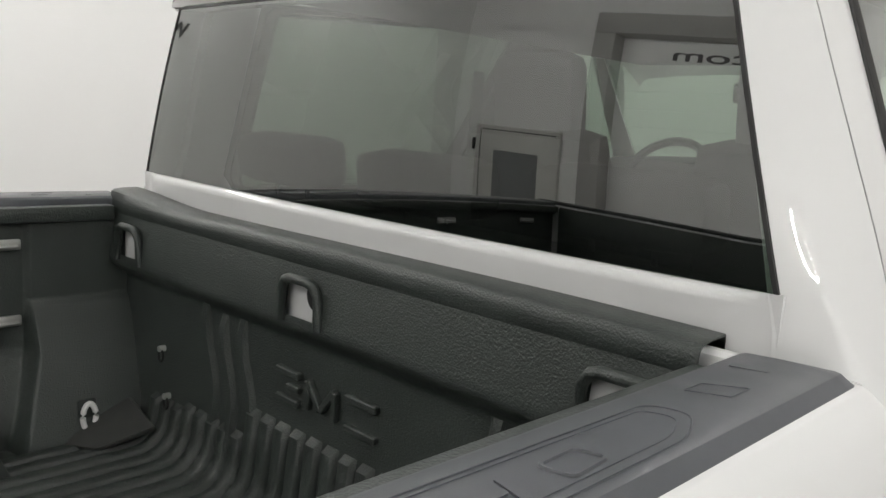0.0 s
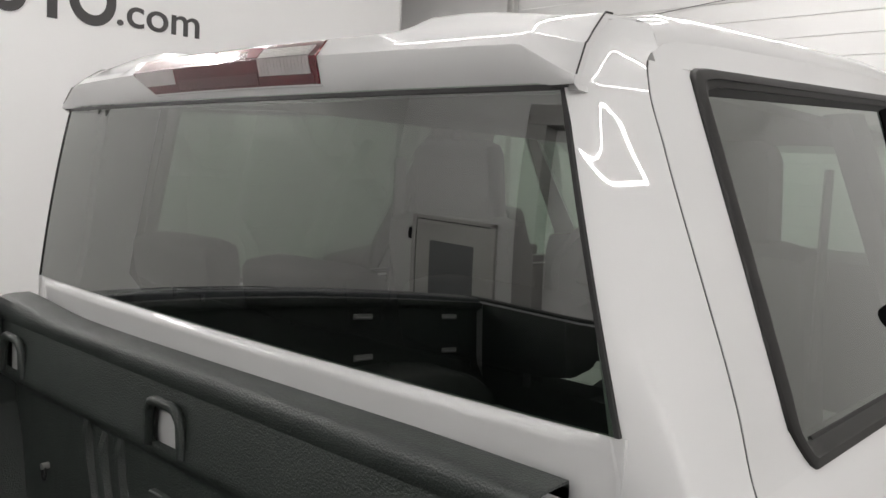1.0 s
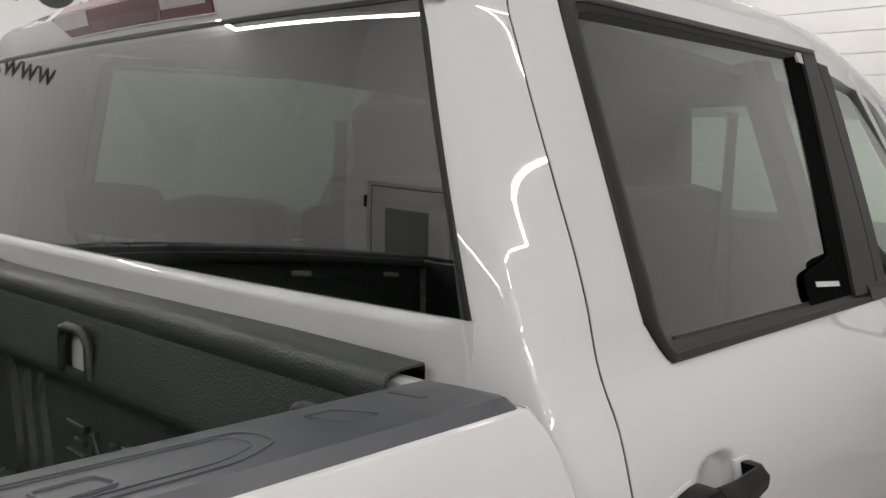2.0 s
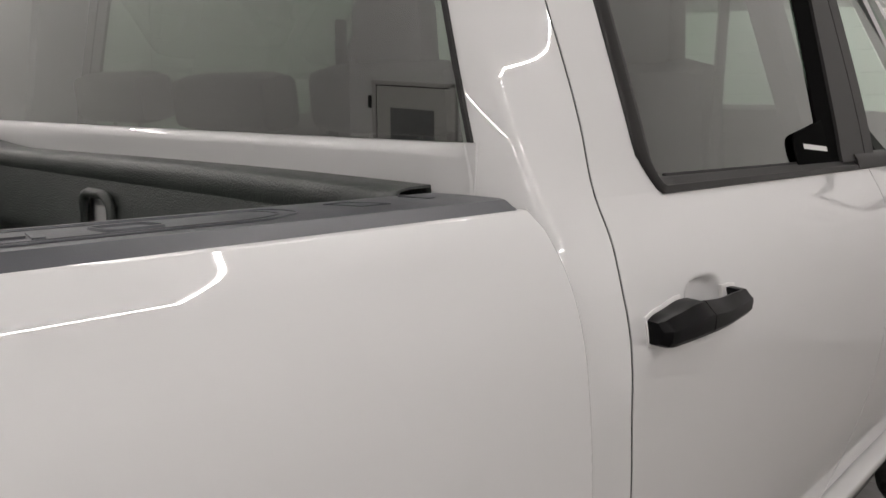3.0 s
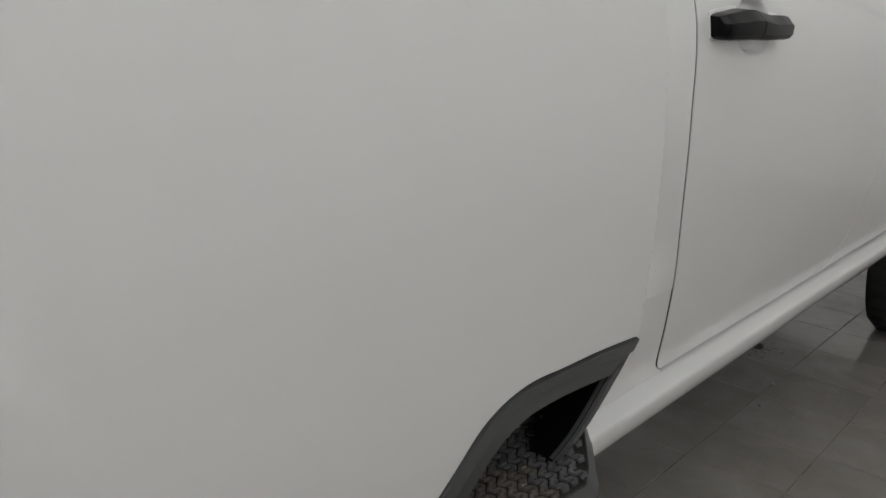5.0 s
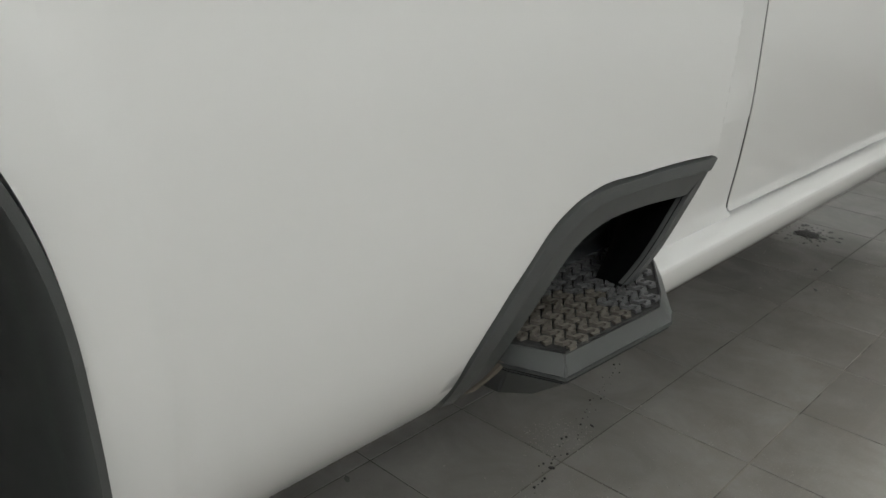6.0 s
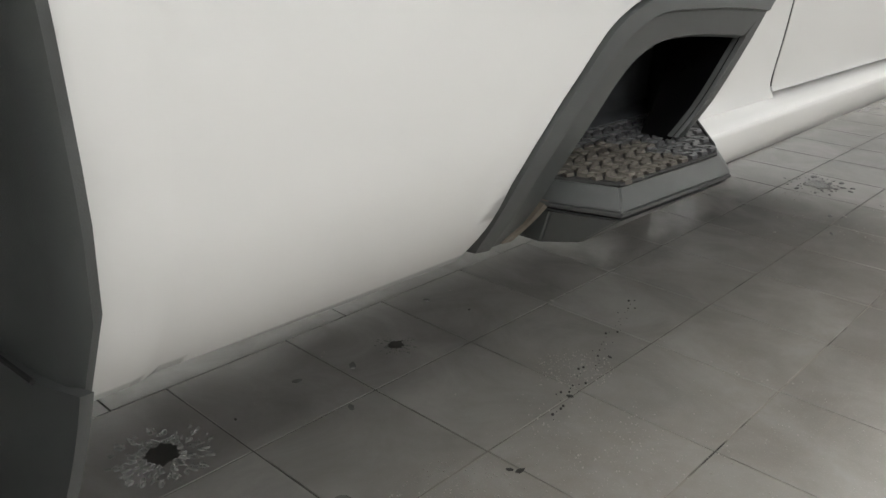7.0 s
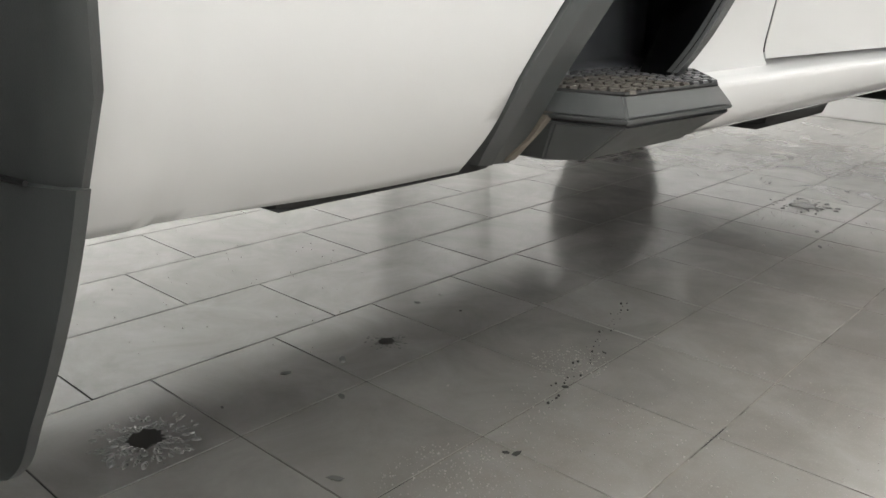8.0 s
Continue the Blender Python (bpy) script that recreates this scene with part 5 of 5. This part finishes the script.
    slab("plate_rim", top - 0.0245, top - 0.0202, grow(plan, 0.028), grow(plan, 0.030), PLASTIC, st, bevel=0.001)
    slab("step_gap", top - 0.029, top - 0.023, grow(plan, -0.02), grow(plan, -0.02), SEAL, st, bevel=0.001)
    slab("step_body", 0.584, top - 0.0275, foot, grow(plan, 0.015), PLASTIC, st, "dark grey tapered underside of the step")
    # tread: interlocking S-shaped lugs in staggered rows
    tread = part("tread_pad", bmesh.new(), RUBBER, st, "dusty black rubber tread of bent lugs")

    def inside(x, y):
        q = [(0.886, -0.378), (0.945, -0.380), (0.980, -0.368), (1.030, -0.346), (1.040, -0.160), (1.020, -0.124), (0.945, -0.030), (0.886, 0.006)]
        c = False
        for (x1, y1), (x2, y2) in zip(q, q[1:] + q[:1]):
            if (y1 > y) != (y2 > y) and x < (x2 - x1) * (y - y1) / (y2 - y1) + x1:
                c = not c
        return c
    spine = [(0.0100, -0.0085), (0.0118, 0.0005), (0.0075, 0.0070), (0.0010, 0.0050), (-0.0010, -0.0050), (-0.0075, -0.0070), (-0.0118, -0.0005), (-0.0100, 0.0085)]
    base = bmesh.new()
    rim = []
    for k, p in enumerate(spine):
        d = (Vector(spine[min(k + 1, 7)]) - Vector(spine[max(k - 1, 0)])).normalized()
        n = Vector((-d.y, d.x)) * 0.0030
        rim.append([base.verts.new((p[0] + n.x * w, p[1] + n.y * w, z)) for w, z in ((1.25, 0.0), (0.9, 0.0042), (-0.9, 0.0042), (-1.25, 0.0))])
    for a, b in zip(rim, rim[1:]):
        for k in range(3):
            base.faces.new((a[k], a[k + 1], b[k + 1], b[k]))
    base.faces.new(rim[0])
    base.faces.new(rim[-1][::-1])
    random.seed(5)
    made = {}
    for i in range(8):
        for j in range(20):
            x = 0.893 + i * 0.0265
            y = -0.392 + j * 0.0235 + (0.01175 if i % 2 else 0)
            if not inside(x, y):
                continue
            muddy = y < -0.235 + 0.05 * random.random() and x > 0.93 + 0.03 * random.random()
            if not made:
                ob = part("lug", base, LUG, tread, smooth=25)
                made[False] = ob.data
                made[True] = ob.data.copy()
                made[True].materials[0] = LUG_MUD
                ob.data = made[muddy]
            else:
                ob = new("lug", made[muddy])
                ob.parent = tread
            ob.matrix_local = Matrix.Translation((s * x, y, top * RIDE[0])) @ Matrix.Diagonal((s, 1, 1, 1))
    bm = bmesh.new()
    prism(bm, [(s * x, y, top - 0.001) for x, y in rimline], (0, 0, 0.0018))
    part("tread_base", bm, RUBBER, st, "black rubber tread base with dried mud")
    bm = bmesh.new()
    tube(bm, [(s * x, y, top + 0.0008) for x, y in rimline], 0.0022, 6, True)
    part("tread_rim", bm, RUBBER, st)
    # dried mud packed in the joint between bezel and step
    bm = bmesh.new()
    rows = []
    for t in lin(0, 1, 10):
        z = 0.635 - 0.055 * t
        y = -0.386 - 0.008 * t
        wv = 0.002 + 0.006 * t + 0.002 * math.sin(9 * t)
        rows.append([(s * (bed_x(z) + 0.004), y - wv, z), (s * (bed_x(z) + 0.009), y, z + 0.002), (s * (bed_x(z) + 0.003), y + wv, z)])
    part("mud_streak", sheet(bm, rows, lambda i, j: (-s * 0.01, 0, 0)), DIRT, st, "dried tan mud in the joint")


corner_step(1)
corner_step(-1)


# ---------------------------------------------------------------- drop-in bed liner
def bed_liner():
    L = thing("bed_liner", "black textured plastic drop-in liner inside the truck bed", "bed liner")
    TOPZ = RAIL + 0.012
    holes = [(-0.672, 0.045), (0.0, 0.045), (0.668, 0.052)]
    z0, z1 = 1.288, 1.348

    def face_y(z):
        # upper band stands proud, lower field set back
        lean = -0.050 - 0.014 * min(1, max(0, (1.385 - z) / 0.11))
        return lean + 0.046 * smooth01((1.272 - z) / 0.050) - 0.016 * smooth01((1.18 - z) / 0.3)
    xs = [-0.785]
    for c, h in holes:
        xs += [c - h - 0.02, c - h, c + h, c + h + 0.02]
    xs.append(0.762)
    xs = sorted(set(x for a, b in zip(xs, xs[1:]) for x in lin(a, b, 5)))
    zs = lin(0.875, 1.20, 12) + lin(1.215, 1.275, 8) + [z0, 1.31, 1.335, z1, 1.37, 1.385]

    bm = bmesh.new()
    f = {}
    for i, z in enumerate(zs):
        for j, x in enumerate(xs):
            f[i, j] = bm.verts.new((x, face_y(z), z))
    for i in range(len(zs) - 1):
        for j in range(len(xs) - 1):
            xm, zm = (xs[j] + xs[j + 1]) / 2, (zs[i] + zs[i + 1]) / 2
            if any(abs(xm - c) < h and z0 < zm < z1 for c, h in holes):
                continue
            bm.faces.new((f[i, j], f[i, j + 1], f[i + 1, j + 1], f[i + 1, j]))
    # rolled top over the bed rail
    top = [(-0.0512, 1.380), (-0.0505, TOPZ - 0.013), (-0.0475, TOPZ - 0.005), (-0.040, TOPZ - 0.0005), (-0.02, TOPZ + 0.002), (0.018, TOPZ + 0.003), (0.0195, TOPZ - 0.004), (0.0195, TOPZ - 0.024)]
    rows = []
    for x in lin(-0.80, 0.752, 50):
        sag = 0.004 * math.sin(3 * x + 0.6) + 0.020 * smooth01((-0.45 - x) / 0.35)
        rows.append([(x, y, z + (sag if k > 1 else 0)) for k, (y, z) in enumerate(top)])
    part("bulkhead", bm, LINER, L, smooth=40)
    part("top_flange", sheet(bmesh.new(), rows, lambda i, j: (0, 0.003 if j < 4 else 0, -0.003)), LINER, L, smooth=50)
    # hole surrounds: raised arch-shaped rim, white bed steel shows through the hole behind
    for c, h in holes:
        bm = bmesh.new()
        path = [(c - h - 0.008, -0.064, z0 - 0.012), (c - h - 0.008, -0.066, z1 - 0.012), (c - h + 0.004, -0.068, z1 + 0.004), (c - h + 0.02, -0.069, z1 + 0.009), (c + h - 0.02, -0.069, z1 + 0.009), (c + h - 0.004, -0.068, z1 + 0.004), (c + h + 0.008, -0.066, z1 - 0.012), (c + h + 0.008, -0.064, z0 - 0.012)]
        tube(bm, path, 0.009, 8)
        part("hole_rim", bm, LINER, L, smooth=60)
        bm = bmesh.new()
        pts = [(c + math.cos(a) * 0.024 + 0.022, -0.0475, (z0 + z1) / 2 + 0.012 + math.sin(a) * 0.026) for a in lin(0, 2 * math.pi * 15 / 16, 16)]
        prism(bm, pts, (0, 0.004, 0))
        part("stake_opening", bm, SEAL, L)
        part("bed_plate", one_box((c - h - 0.01, -0.046, z0 - 0.02), (c + h + 0.01, -0.042, z1 + 0.02)), PAINT, L, "white bed steel seen through the liner hole")
    # pressed ribs: short row under the emblem, tall ones beside it
    prof = [(-0.0200, 0.0), (-0.0145, 0.013), (-0.012, 0.0145), (0.012, 0.0145), (0.0145, 0.013), (0.0200, 0.0)]
    for k in range(-13, 14):
        x = 0.013 + k * 0.0495
        zt = 1.062 if -5 < k < 9 else (0.985 if abs(k) > 9 else 1.0)
        zt = zt if -0.62 < x < 0.60 else 0.90
        path = [(-2.0, 0.8715, 0.0), (-1.98, 0.8715, 1.0), (-1.0, 0.8715, 1.0), (-0.16, 0.8715, 1.0)]
        R = 0.085
        yv = face_y(0.95) - 0.002
        if zt > 0.95:
            for a in lin(0, math.pi / 2, 8):
                path.append((yv - R + R * math.sin(a), 0.8715 + R - R * math.cos(a), 1.0))
            path += [(face_y(zt - 0.012) - 0.001, zt - 0.012, 1.0), (face_y(zt) + 0.001, zt, 0.05)]
        else:
            path += [(-0.12, 0.8715, 1.0), (-0.10, 0.8715, 0.05)]
        rows = []
        for q, (y, z, hgt) in enumerate(path):
            y2, z2, _ = path[min(q + 1, len(path) - 1)]
            y1, z1, _ = path[max(q - 1, 0)]
            n = Vector((0, -(z2 - z1), (y2 - y1))).normalized()
            if q in (0, len(path) - 1):
                n = Vector((0, 0, 1)) if q == 0 or zt < 0.95 else Vector((0, -1, 0))
            rows.append([(x + dx, y + n.y * d * hgt, z + n.z * d * hgt) for dx, d in prof])
        part("rib", sheet(bmesh.new(), rows), LINER, L, smooth=40)
    # rounded foot where the bulkhead meets the floor
    R = 0.085
    yv = face_y(0.95)
    rows = [[(x, yv - R + R * math.sin(a), 0.870 + R - R * math.cos(a)) for a in lin(0, math.pi / 2, 8)] for x in (-0.775, 0.0, 0.762)]
    part("bulkhead_foot", sheet(bmesh.new(), rows), LINER, L, smooth=60)
    for k, (x, zt) in enumerate(((-0.385, 1.235), (-0.315, 1.225), (-0.245, 1.23), (0.44, 1.23), (0.51, 1.225), (0.58, 1.235))):
        bm = bmesh.new()
        rows = []
        sg = -1 if x < 0 else 1
        for t in lin(0, 1, 10):
            z = zt - (zt - 0.90) * t
            d = smooth01(t / 0.12)
            xo = x - sg * 0.05 * smooth01((t - 0.12) / 0.45)
            rows.append([(xo + dx, face_y(z) + 0.001 + dy * d, z) for dx, dy in ((-0.014, 0.0), (-0.009, -0.014), (0.009, -0.014), (0.014, 0.0))])
        part("rib", sheet(bm, rows), LINER, L, smooth=40)
    # emblem characters as plain raised bars
    zc, hh = 1.137, 0.027
    fy = face_y(1.137)

    def bar(x0, za, x1, zb, w=0.0135):
        d = Vector((x1 - x0, zb - za))
        n = Vector((-d.y, d.x)).normalized() * w / 2
        bm = bmesh.new()
        prism(bm, [(x0 + n.x, fy + 0.002, za + n.y), (x1 + n.x, fy + 0.001, zb + n.y), (x1 - n.x, fy + 0.001, zb - n.y), (x0 - n.x, fy + 0.001, za - n.y)], (0, -0.014, 0))
        bmesh.ops.bevel(bm, geom=list(bm.edges), offset=0.002, segments=1, affect="EDGES")
        part("emblem_bar", bm, LINER, L, smooth=30)
    x = -0.115
    bar(x, zc + hh, x + 0.075, zc + hh)
    bar(x, zc - hh, x + 0.075, zc - hh)
    bar(x + 0.035, zc, x + 0.075, zc)
    bar(-0.015, zc - hh, -0.015, zc + hh)
    bar(-0.015, zc + hh, 0.025, zc - hh * 0.7)
    bar(0.025, zc - hh * 0.7, 0.065, zc + hh)
    bar(0.065, zc - hh, 0.065, zc + hh)
    bar(0.095, zc + hh, 0.18, zc + hh)
    bar(0.095, zc - hh, 0.18, zc - hh)
    # floor with long ridges
    part("liner_floor", one_box((-0.775, -2.05, 0.862), (0.775, -0.03, 0.872)), LINER, L)
    # side walls with pressed panels, and the wheel boxes
    for s in (-1, 1):
        def sx(y, z):
            low = min(1, max(0, (1.190 - z) / 0.30))
            edge = -0.262 - 0.30 * max(0.0, 1.075 - z)
            m2 = smooth01((y - edge) / 0.018)
            front = 0.772 - 0.122 * low - 0.006 * smooth01((1.185 - z) / 0.012)
            back = 0.785 - 0.07 * smooth01((1.10 - z) / 0.05) * smooth01((1.10 - z) / 0.2)
            return back + (front - back) * m2
        rows = [[(s * sx(y, z), y, z) for y in lin(-2.05, -0.45, 22) + lin(-0.43, -0.39, 4) + lin(-0.38, -0.23, 60) + lin(-0.22, -0.02, 12)] for z in lin(0.868, 1.15, 26) + lin(1.16, 1.20, 10) + lin(1.22, RAIL - 0.03, 8)]
        part("side_wall", sheet(bmesh.new(), rows, lambda i, j: (s * 0.004, 0, 0)), LINER, L, smooth=40)
        rows = []
        for y in lin(-1.92, -0.36, 30):
            t = abs(y + 1.14) / 0.78
            h = 0.25 * (1 - t ** 3.2) ** (1 / 2.2) if t < 1 else 0
            rows.append([(s * 0.76, y, 0.87 + h), (s * 0.60, y, 0.87 + h), (s * 0.57, y, 0.87 + h * 0.88), (s * 0.555, y, 0.865)])
        part("wheel_box", sheet(bmesh.new(), rows), LINER, L, smooth=50)
        part("rail_lip", one_box((s * 0.752, -2.05, RAIL - 0.040), (s * 0.786, -0.06, RAIL - 0.006), 0.004), LINER, L)
    # rear skin of the liner on the tailgate
    part("tailgate_skin", one_box((-0.76, -2.08, 0.88), (0.76, -2.062, RAIL - 0.01), 0.004), LINER, L)
    # corner gusset
    bm = bmesh.new()
    prism(bm, [(-0.675, -0.235, 0.874), (-0.655, -0.060, 0.955), (-0.525, -0.060, 0.918), (-0.57, -0.175, 0.880)], (0.004, -0.010, 0.010))
    bmesh.ops.bevel(bm, geom=list(bm.edges), offset=0.003, segments=2, affect="EDGES")
    part("corner_gusset", bm, GUSSET, L, "scuffed dusty corner flap")


bed_liner()


def fittings():
    """Bright tie-down fittings on the bed's side walls and bulkhead."""
    def cleat(x, y, z, s):
        c = thing("tie_down_bracket", "zinc-plated tie-down bracket on the bed wall", "bracket", "bed brackets")
        bm = one_box((x - 0.006, y - 0.055, z - 0.012), (x + 0.006, y + 0.055, z + 0.012), 0.004)
        part("plate", bm, STEEL, c)
        bm = bmesh.new()
        tube(bm, [(x + s * 0.006, y - 0.045, z - 0.004), (x + s * 0.014, y - 0.03, z - 0.002), (x + s * 0.014, y + 0.03, z - 0.002), (x + s * 0.006, y + 0.045, z - 0.004)], 0.005, 8)
        part("rod", bm, STEEL, c)
    for y in (-0.322, -1.2, -1.8):
        for z in (1.315, 1.145):
            cleat(-0.776, y, z, 1)
            cleat(0.776, y, z, -1)

    def loop(x, y, z, s):
        c = thing("tie_down_loop", "white-coated steel tie-down loop low on the bed wall", "loop", "bed loops")
        bm = bmesh.new()
        tube(bm, [(x + s * 0.014, y + 0.015 * math.cos(a), z + 0.031 * math.sin(a)) for a in lin(0, 2 * math.pi * 19 / 20, 20)], 0.0065, 10, True)
        part("ring", bm, GDOOR, c)
        part("base_plate", one_box((x - s * 0.002, y - 0.022, z - 0.03), (x + s * 0.004, y + 0.022, z + 0.038), 0.004), LINER, c)
    loop(-0.664, -0.165, 0.935, 1)
    loop(0.664, -0.165, 0.935, -1)

    def eye(x, y, z):
        c = thing("eye_bolt", "small dark eye bolt in the liner bulkhead", "bolt", "bulkhead bolts")
        bm = bmesh.new()
        tube(bm, [(x + 0.010 * math.cos(a), y - 0.010, z - 0.016 + 0.014 * math.sin(a)) for a in lin(0, 2 * math.pi * 11 / 12, 12)], 0.0028, 6, True)
        part("ring", bm, SEAL, c)
        bm = bmesh.new()
        tube(bm, [(x, y, z), (x, y - 0.016, z)], 0.007, 10)
        part("stud", bm, STEEL, c)
    eye(-0.545, -0.035, 1.10)
    eye(-0.51, -0.04, 1.0)


fittings()


RIDE[:] = [1.0, 0.0]
# ---------------------------------------------------------------- wet spots and grit on the floor
def splash(x, y, r, n, seed, hole=True):
    random.seed(seed)
    p = thing("water_splash", "splash of water drops round a small puddle on the tiles", "puddle", "floor splashes")
    bm = bmesh.new()
    if hole:
        k = 26
        pts = [(x + r * 0.36 * math.cos(2 * math.pi * i / k) * (0.75 + 0.45 * random.random()), y + r * 0.36 * math.sin(2 * math.pi * i / k) * (0.75 + 0.45 * random.random()), 0.0005) for i in range(k)]
        prism(bm, pts, (0, 0, 0.0016))
        part("puddle", bm, PUDDLE, p, smooth=0)
    bm = bmesh.new()
    for i in range(n):
        a, d = random.random() * 6.283, r * (0.38 + 0.62 * random.random() ** 1.6)
        cx, cy, q = x + d * math.cos(a), y + d * math.sin(a), r * (0.018 + 0.046 * random.random() ** 2)
        m = Matrix.Translation((cx, cy, 0.0)) @ pose(0, 0, 0, 0, 0, math.degrees(a)) @ Matrix.Diagonal((1.6, 0.9, 0.75, 1))
        bmesh.ops.create_icosphere(bm, subdivisions=2, radius=q, matrix=m)
    tagged(part("drop_spray", bm, WATER, p, smooth=60), kind="stuff")


splash(0.223, -0.444, 0.095, 260, 1)
splash(0.218, 0.154, 0.050, 80, 2)
splash(0.43, 2.28, 0.13, 70, 3)


def grit(name, label, material, pts, size, seed):
    random.seed(seed)
    for x, y in pts:
        g = bmesh.new()
        bmesh.ops.create_icosphere(g, subdivisions=1, radius=1.0)
        for v in g.verts:
            v.co *= 0.7 + 0.6 * random.random()
        q = size * (0.6 + 0.8 * random.random())
        m = Matrix.Translation((x, y, q * 0.25)) @ pose(0, 0, 0, 0, 0, random.random() * 180) @ Matrix.Diagonal((q * 1.8, q, q * 0.45, 1))
        bmesh.ops.transform(g, matrix=m, verts=g.verts)
        tagged(link(name, g, material), label, "grit", name + "s")


grit("dirt_clod", "small dark clod of dirt on the grey tile", SOIL, [(0.219, -0.285), (0.213, 0.422), (0.70, -0.03), (0.715, -0.02), (0.634, 0.258), (0.603, 0.465), (0.648, 0.205)], 0.0045, 11)
grit("water_drop", "single clear water drop on the grey tile", WATER, [(0.188, -0.109), (0.347, -0.098), (0.224, 0.015), (0.10, 0.381), (0.549, -0.293), (0.67, 1.727), (0.60, 1.917)], 0.008, 13)
grit("grit_chip", "pale grit chip lying on the grey tile", CHIP, [(0.10, 0.47), (0.64, 1.95), (0.53, 1.6), (0.562, 0.251), (0.46, 0.09), (0.33, 0.62), (0.59, 0.34)], 0.004, 12)
random.seed(21)
bm = bmesh.new()
for (cx, cy, r, n) in ((0.57, 0.37, 0.09, 260), (0.62, 1.95, 0.30, 160), (0.74, 0.15, 0.16, 160), (0.90, 0.05, 0.30, 320), (0.70, -0.17, 0.13, 420), (0.85, 0.30, 0.40, 260), (-0.4, 0.1, 0.6, 160)):
    for i in range(n):
        a, d = random.random() * 6.283, r * math.sqrt(random.random())
        q = 0.0006 + 0.0016 * random.random() ** 2
        bmesh.ops.create_icosphere(bm, subdivisions=1, radius=q, matrix=Matrix.Translation((cx + d * math.cos(a), cy + d * math.sin(a), q * 0.4)))
tagged(link("floor_dust", bm, CHIP), "scattered pale dust and salt grains on the tiles", "dust", "", "stuff")
random.seed(22)
bm = bmesh.new()
for i in range(46):
    t = i / 45
    x, y = 0.655 - 0.17 * t + 0.012 * random.gauss(0, 1), 0.16 + 0.62 * t
    q = 0.0012 + 0.0024 * random.random() ** 3
    bmesh.ops.create_icosphere(bm, subdivisions=1, radius=q, matrix=Matrix.Translation((x, y, q * 0.4)))
tagged(link("dirt_trail", bm, SOIL), "trail of dark dirt crumbs along a tile joint", "dirt", "", "stuff")


# ---------------------------------------------------------------- floor tiles
def tiles():
    """Long porcelain tiles in rows along the truck, each row shifted by a third."""
    W, J = 0.3065, 0.0036

    def slab(ln):
        return box(bmesh.new(), (J / 2, J / 2, -0.008), (W - J / 2, ln - J / 2, 0.0), 0.0008)
    made = {}
    rest = bmesh.new()
    count = 0
    for i in range(-17, 14):
        x = 0.022 + i * W
        if x < XL - 0.2 or x > XR:
            continue
        ln = W if i >= 0 else 2 * W
        off = -0.014 if i >= 0 else (0.172 if i % 2 else -0.045)
        for j in range(-18, 18):
            y = off + j * ln
            if y < YB - 0.4 or y > YF:
                continue
            near = -0.95 < x < 1.3 and -1.2 < y < 3.2 and (x > 0 or y > -0.7)
            if near and count < 300:
                if ln not in made:
                    ob = part("tile", slab(ln), TILE, FLOOR, smooth=20)
                    made[ln] = ob.data
                else:
                    ob = new("tile", made[ln])
                    ob.parent = FLOOR
                ob.matrix_local = Matrix.Translation((x, y, 0))
                count += 1
            else:
                v = [rest.verts.new(p) for p in ((x + J / 2, y + J / 2, 0), (x + W - J / 2, y + J / 2, 0), (x + W - J / 2, y + ln - J / 2, 0), (x + J / 2, y + ln - J / 2, 0))]
                rest.faces.new(v)
                w = [rest.verts.new((p.co.x, p.co.y, -0.007)) for p in v]
                for k in range(4):
                    rest.faces.new((v[k], w[k], w[(k + 1) % 4], v[(k + 1) % 4]))
    part("far_tiles", rest, TILE, FLOOR, smooth=0)["kind"] = "stuff"


tiles()
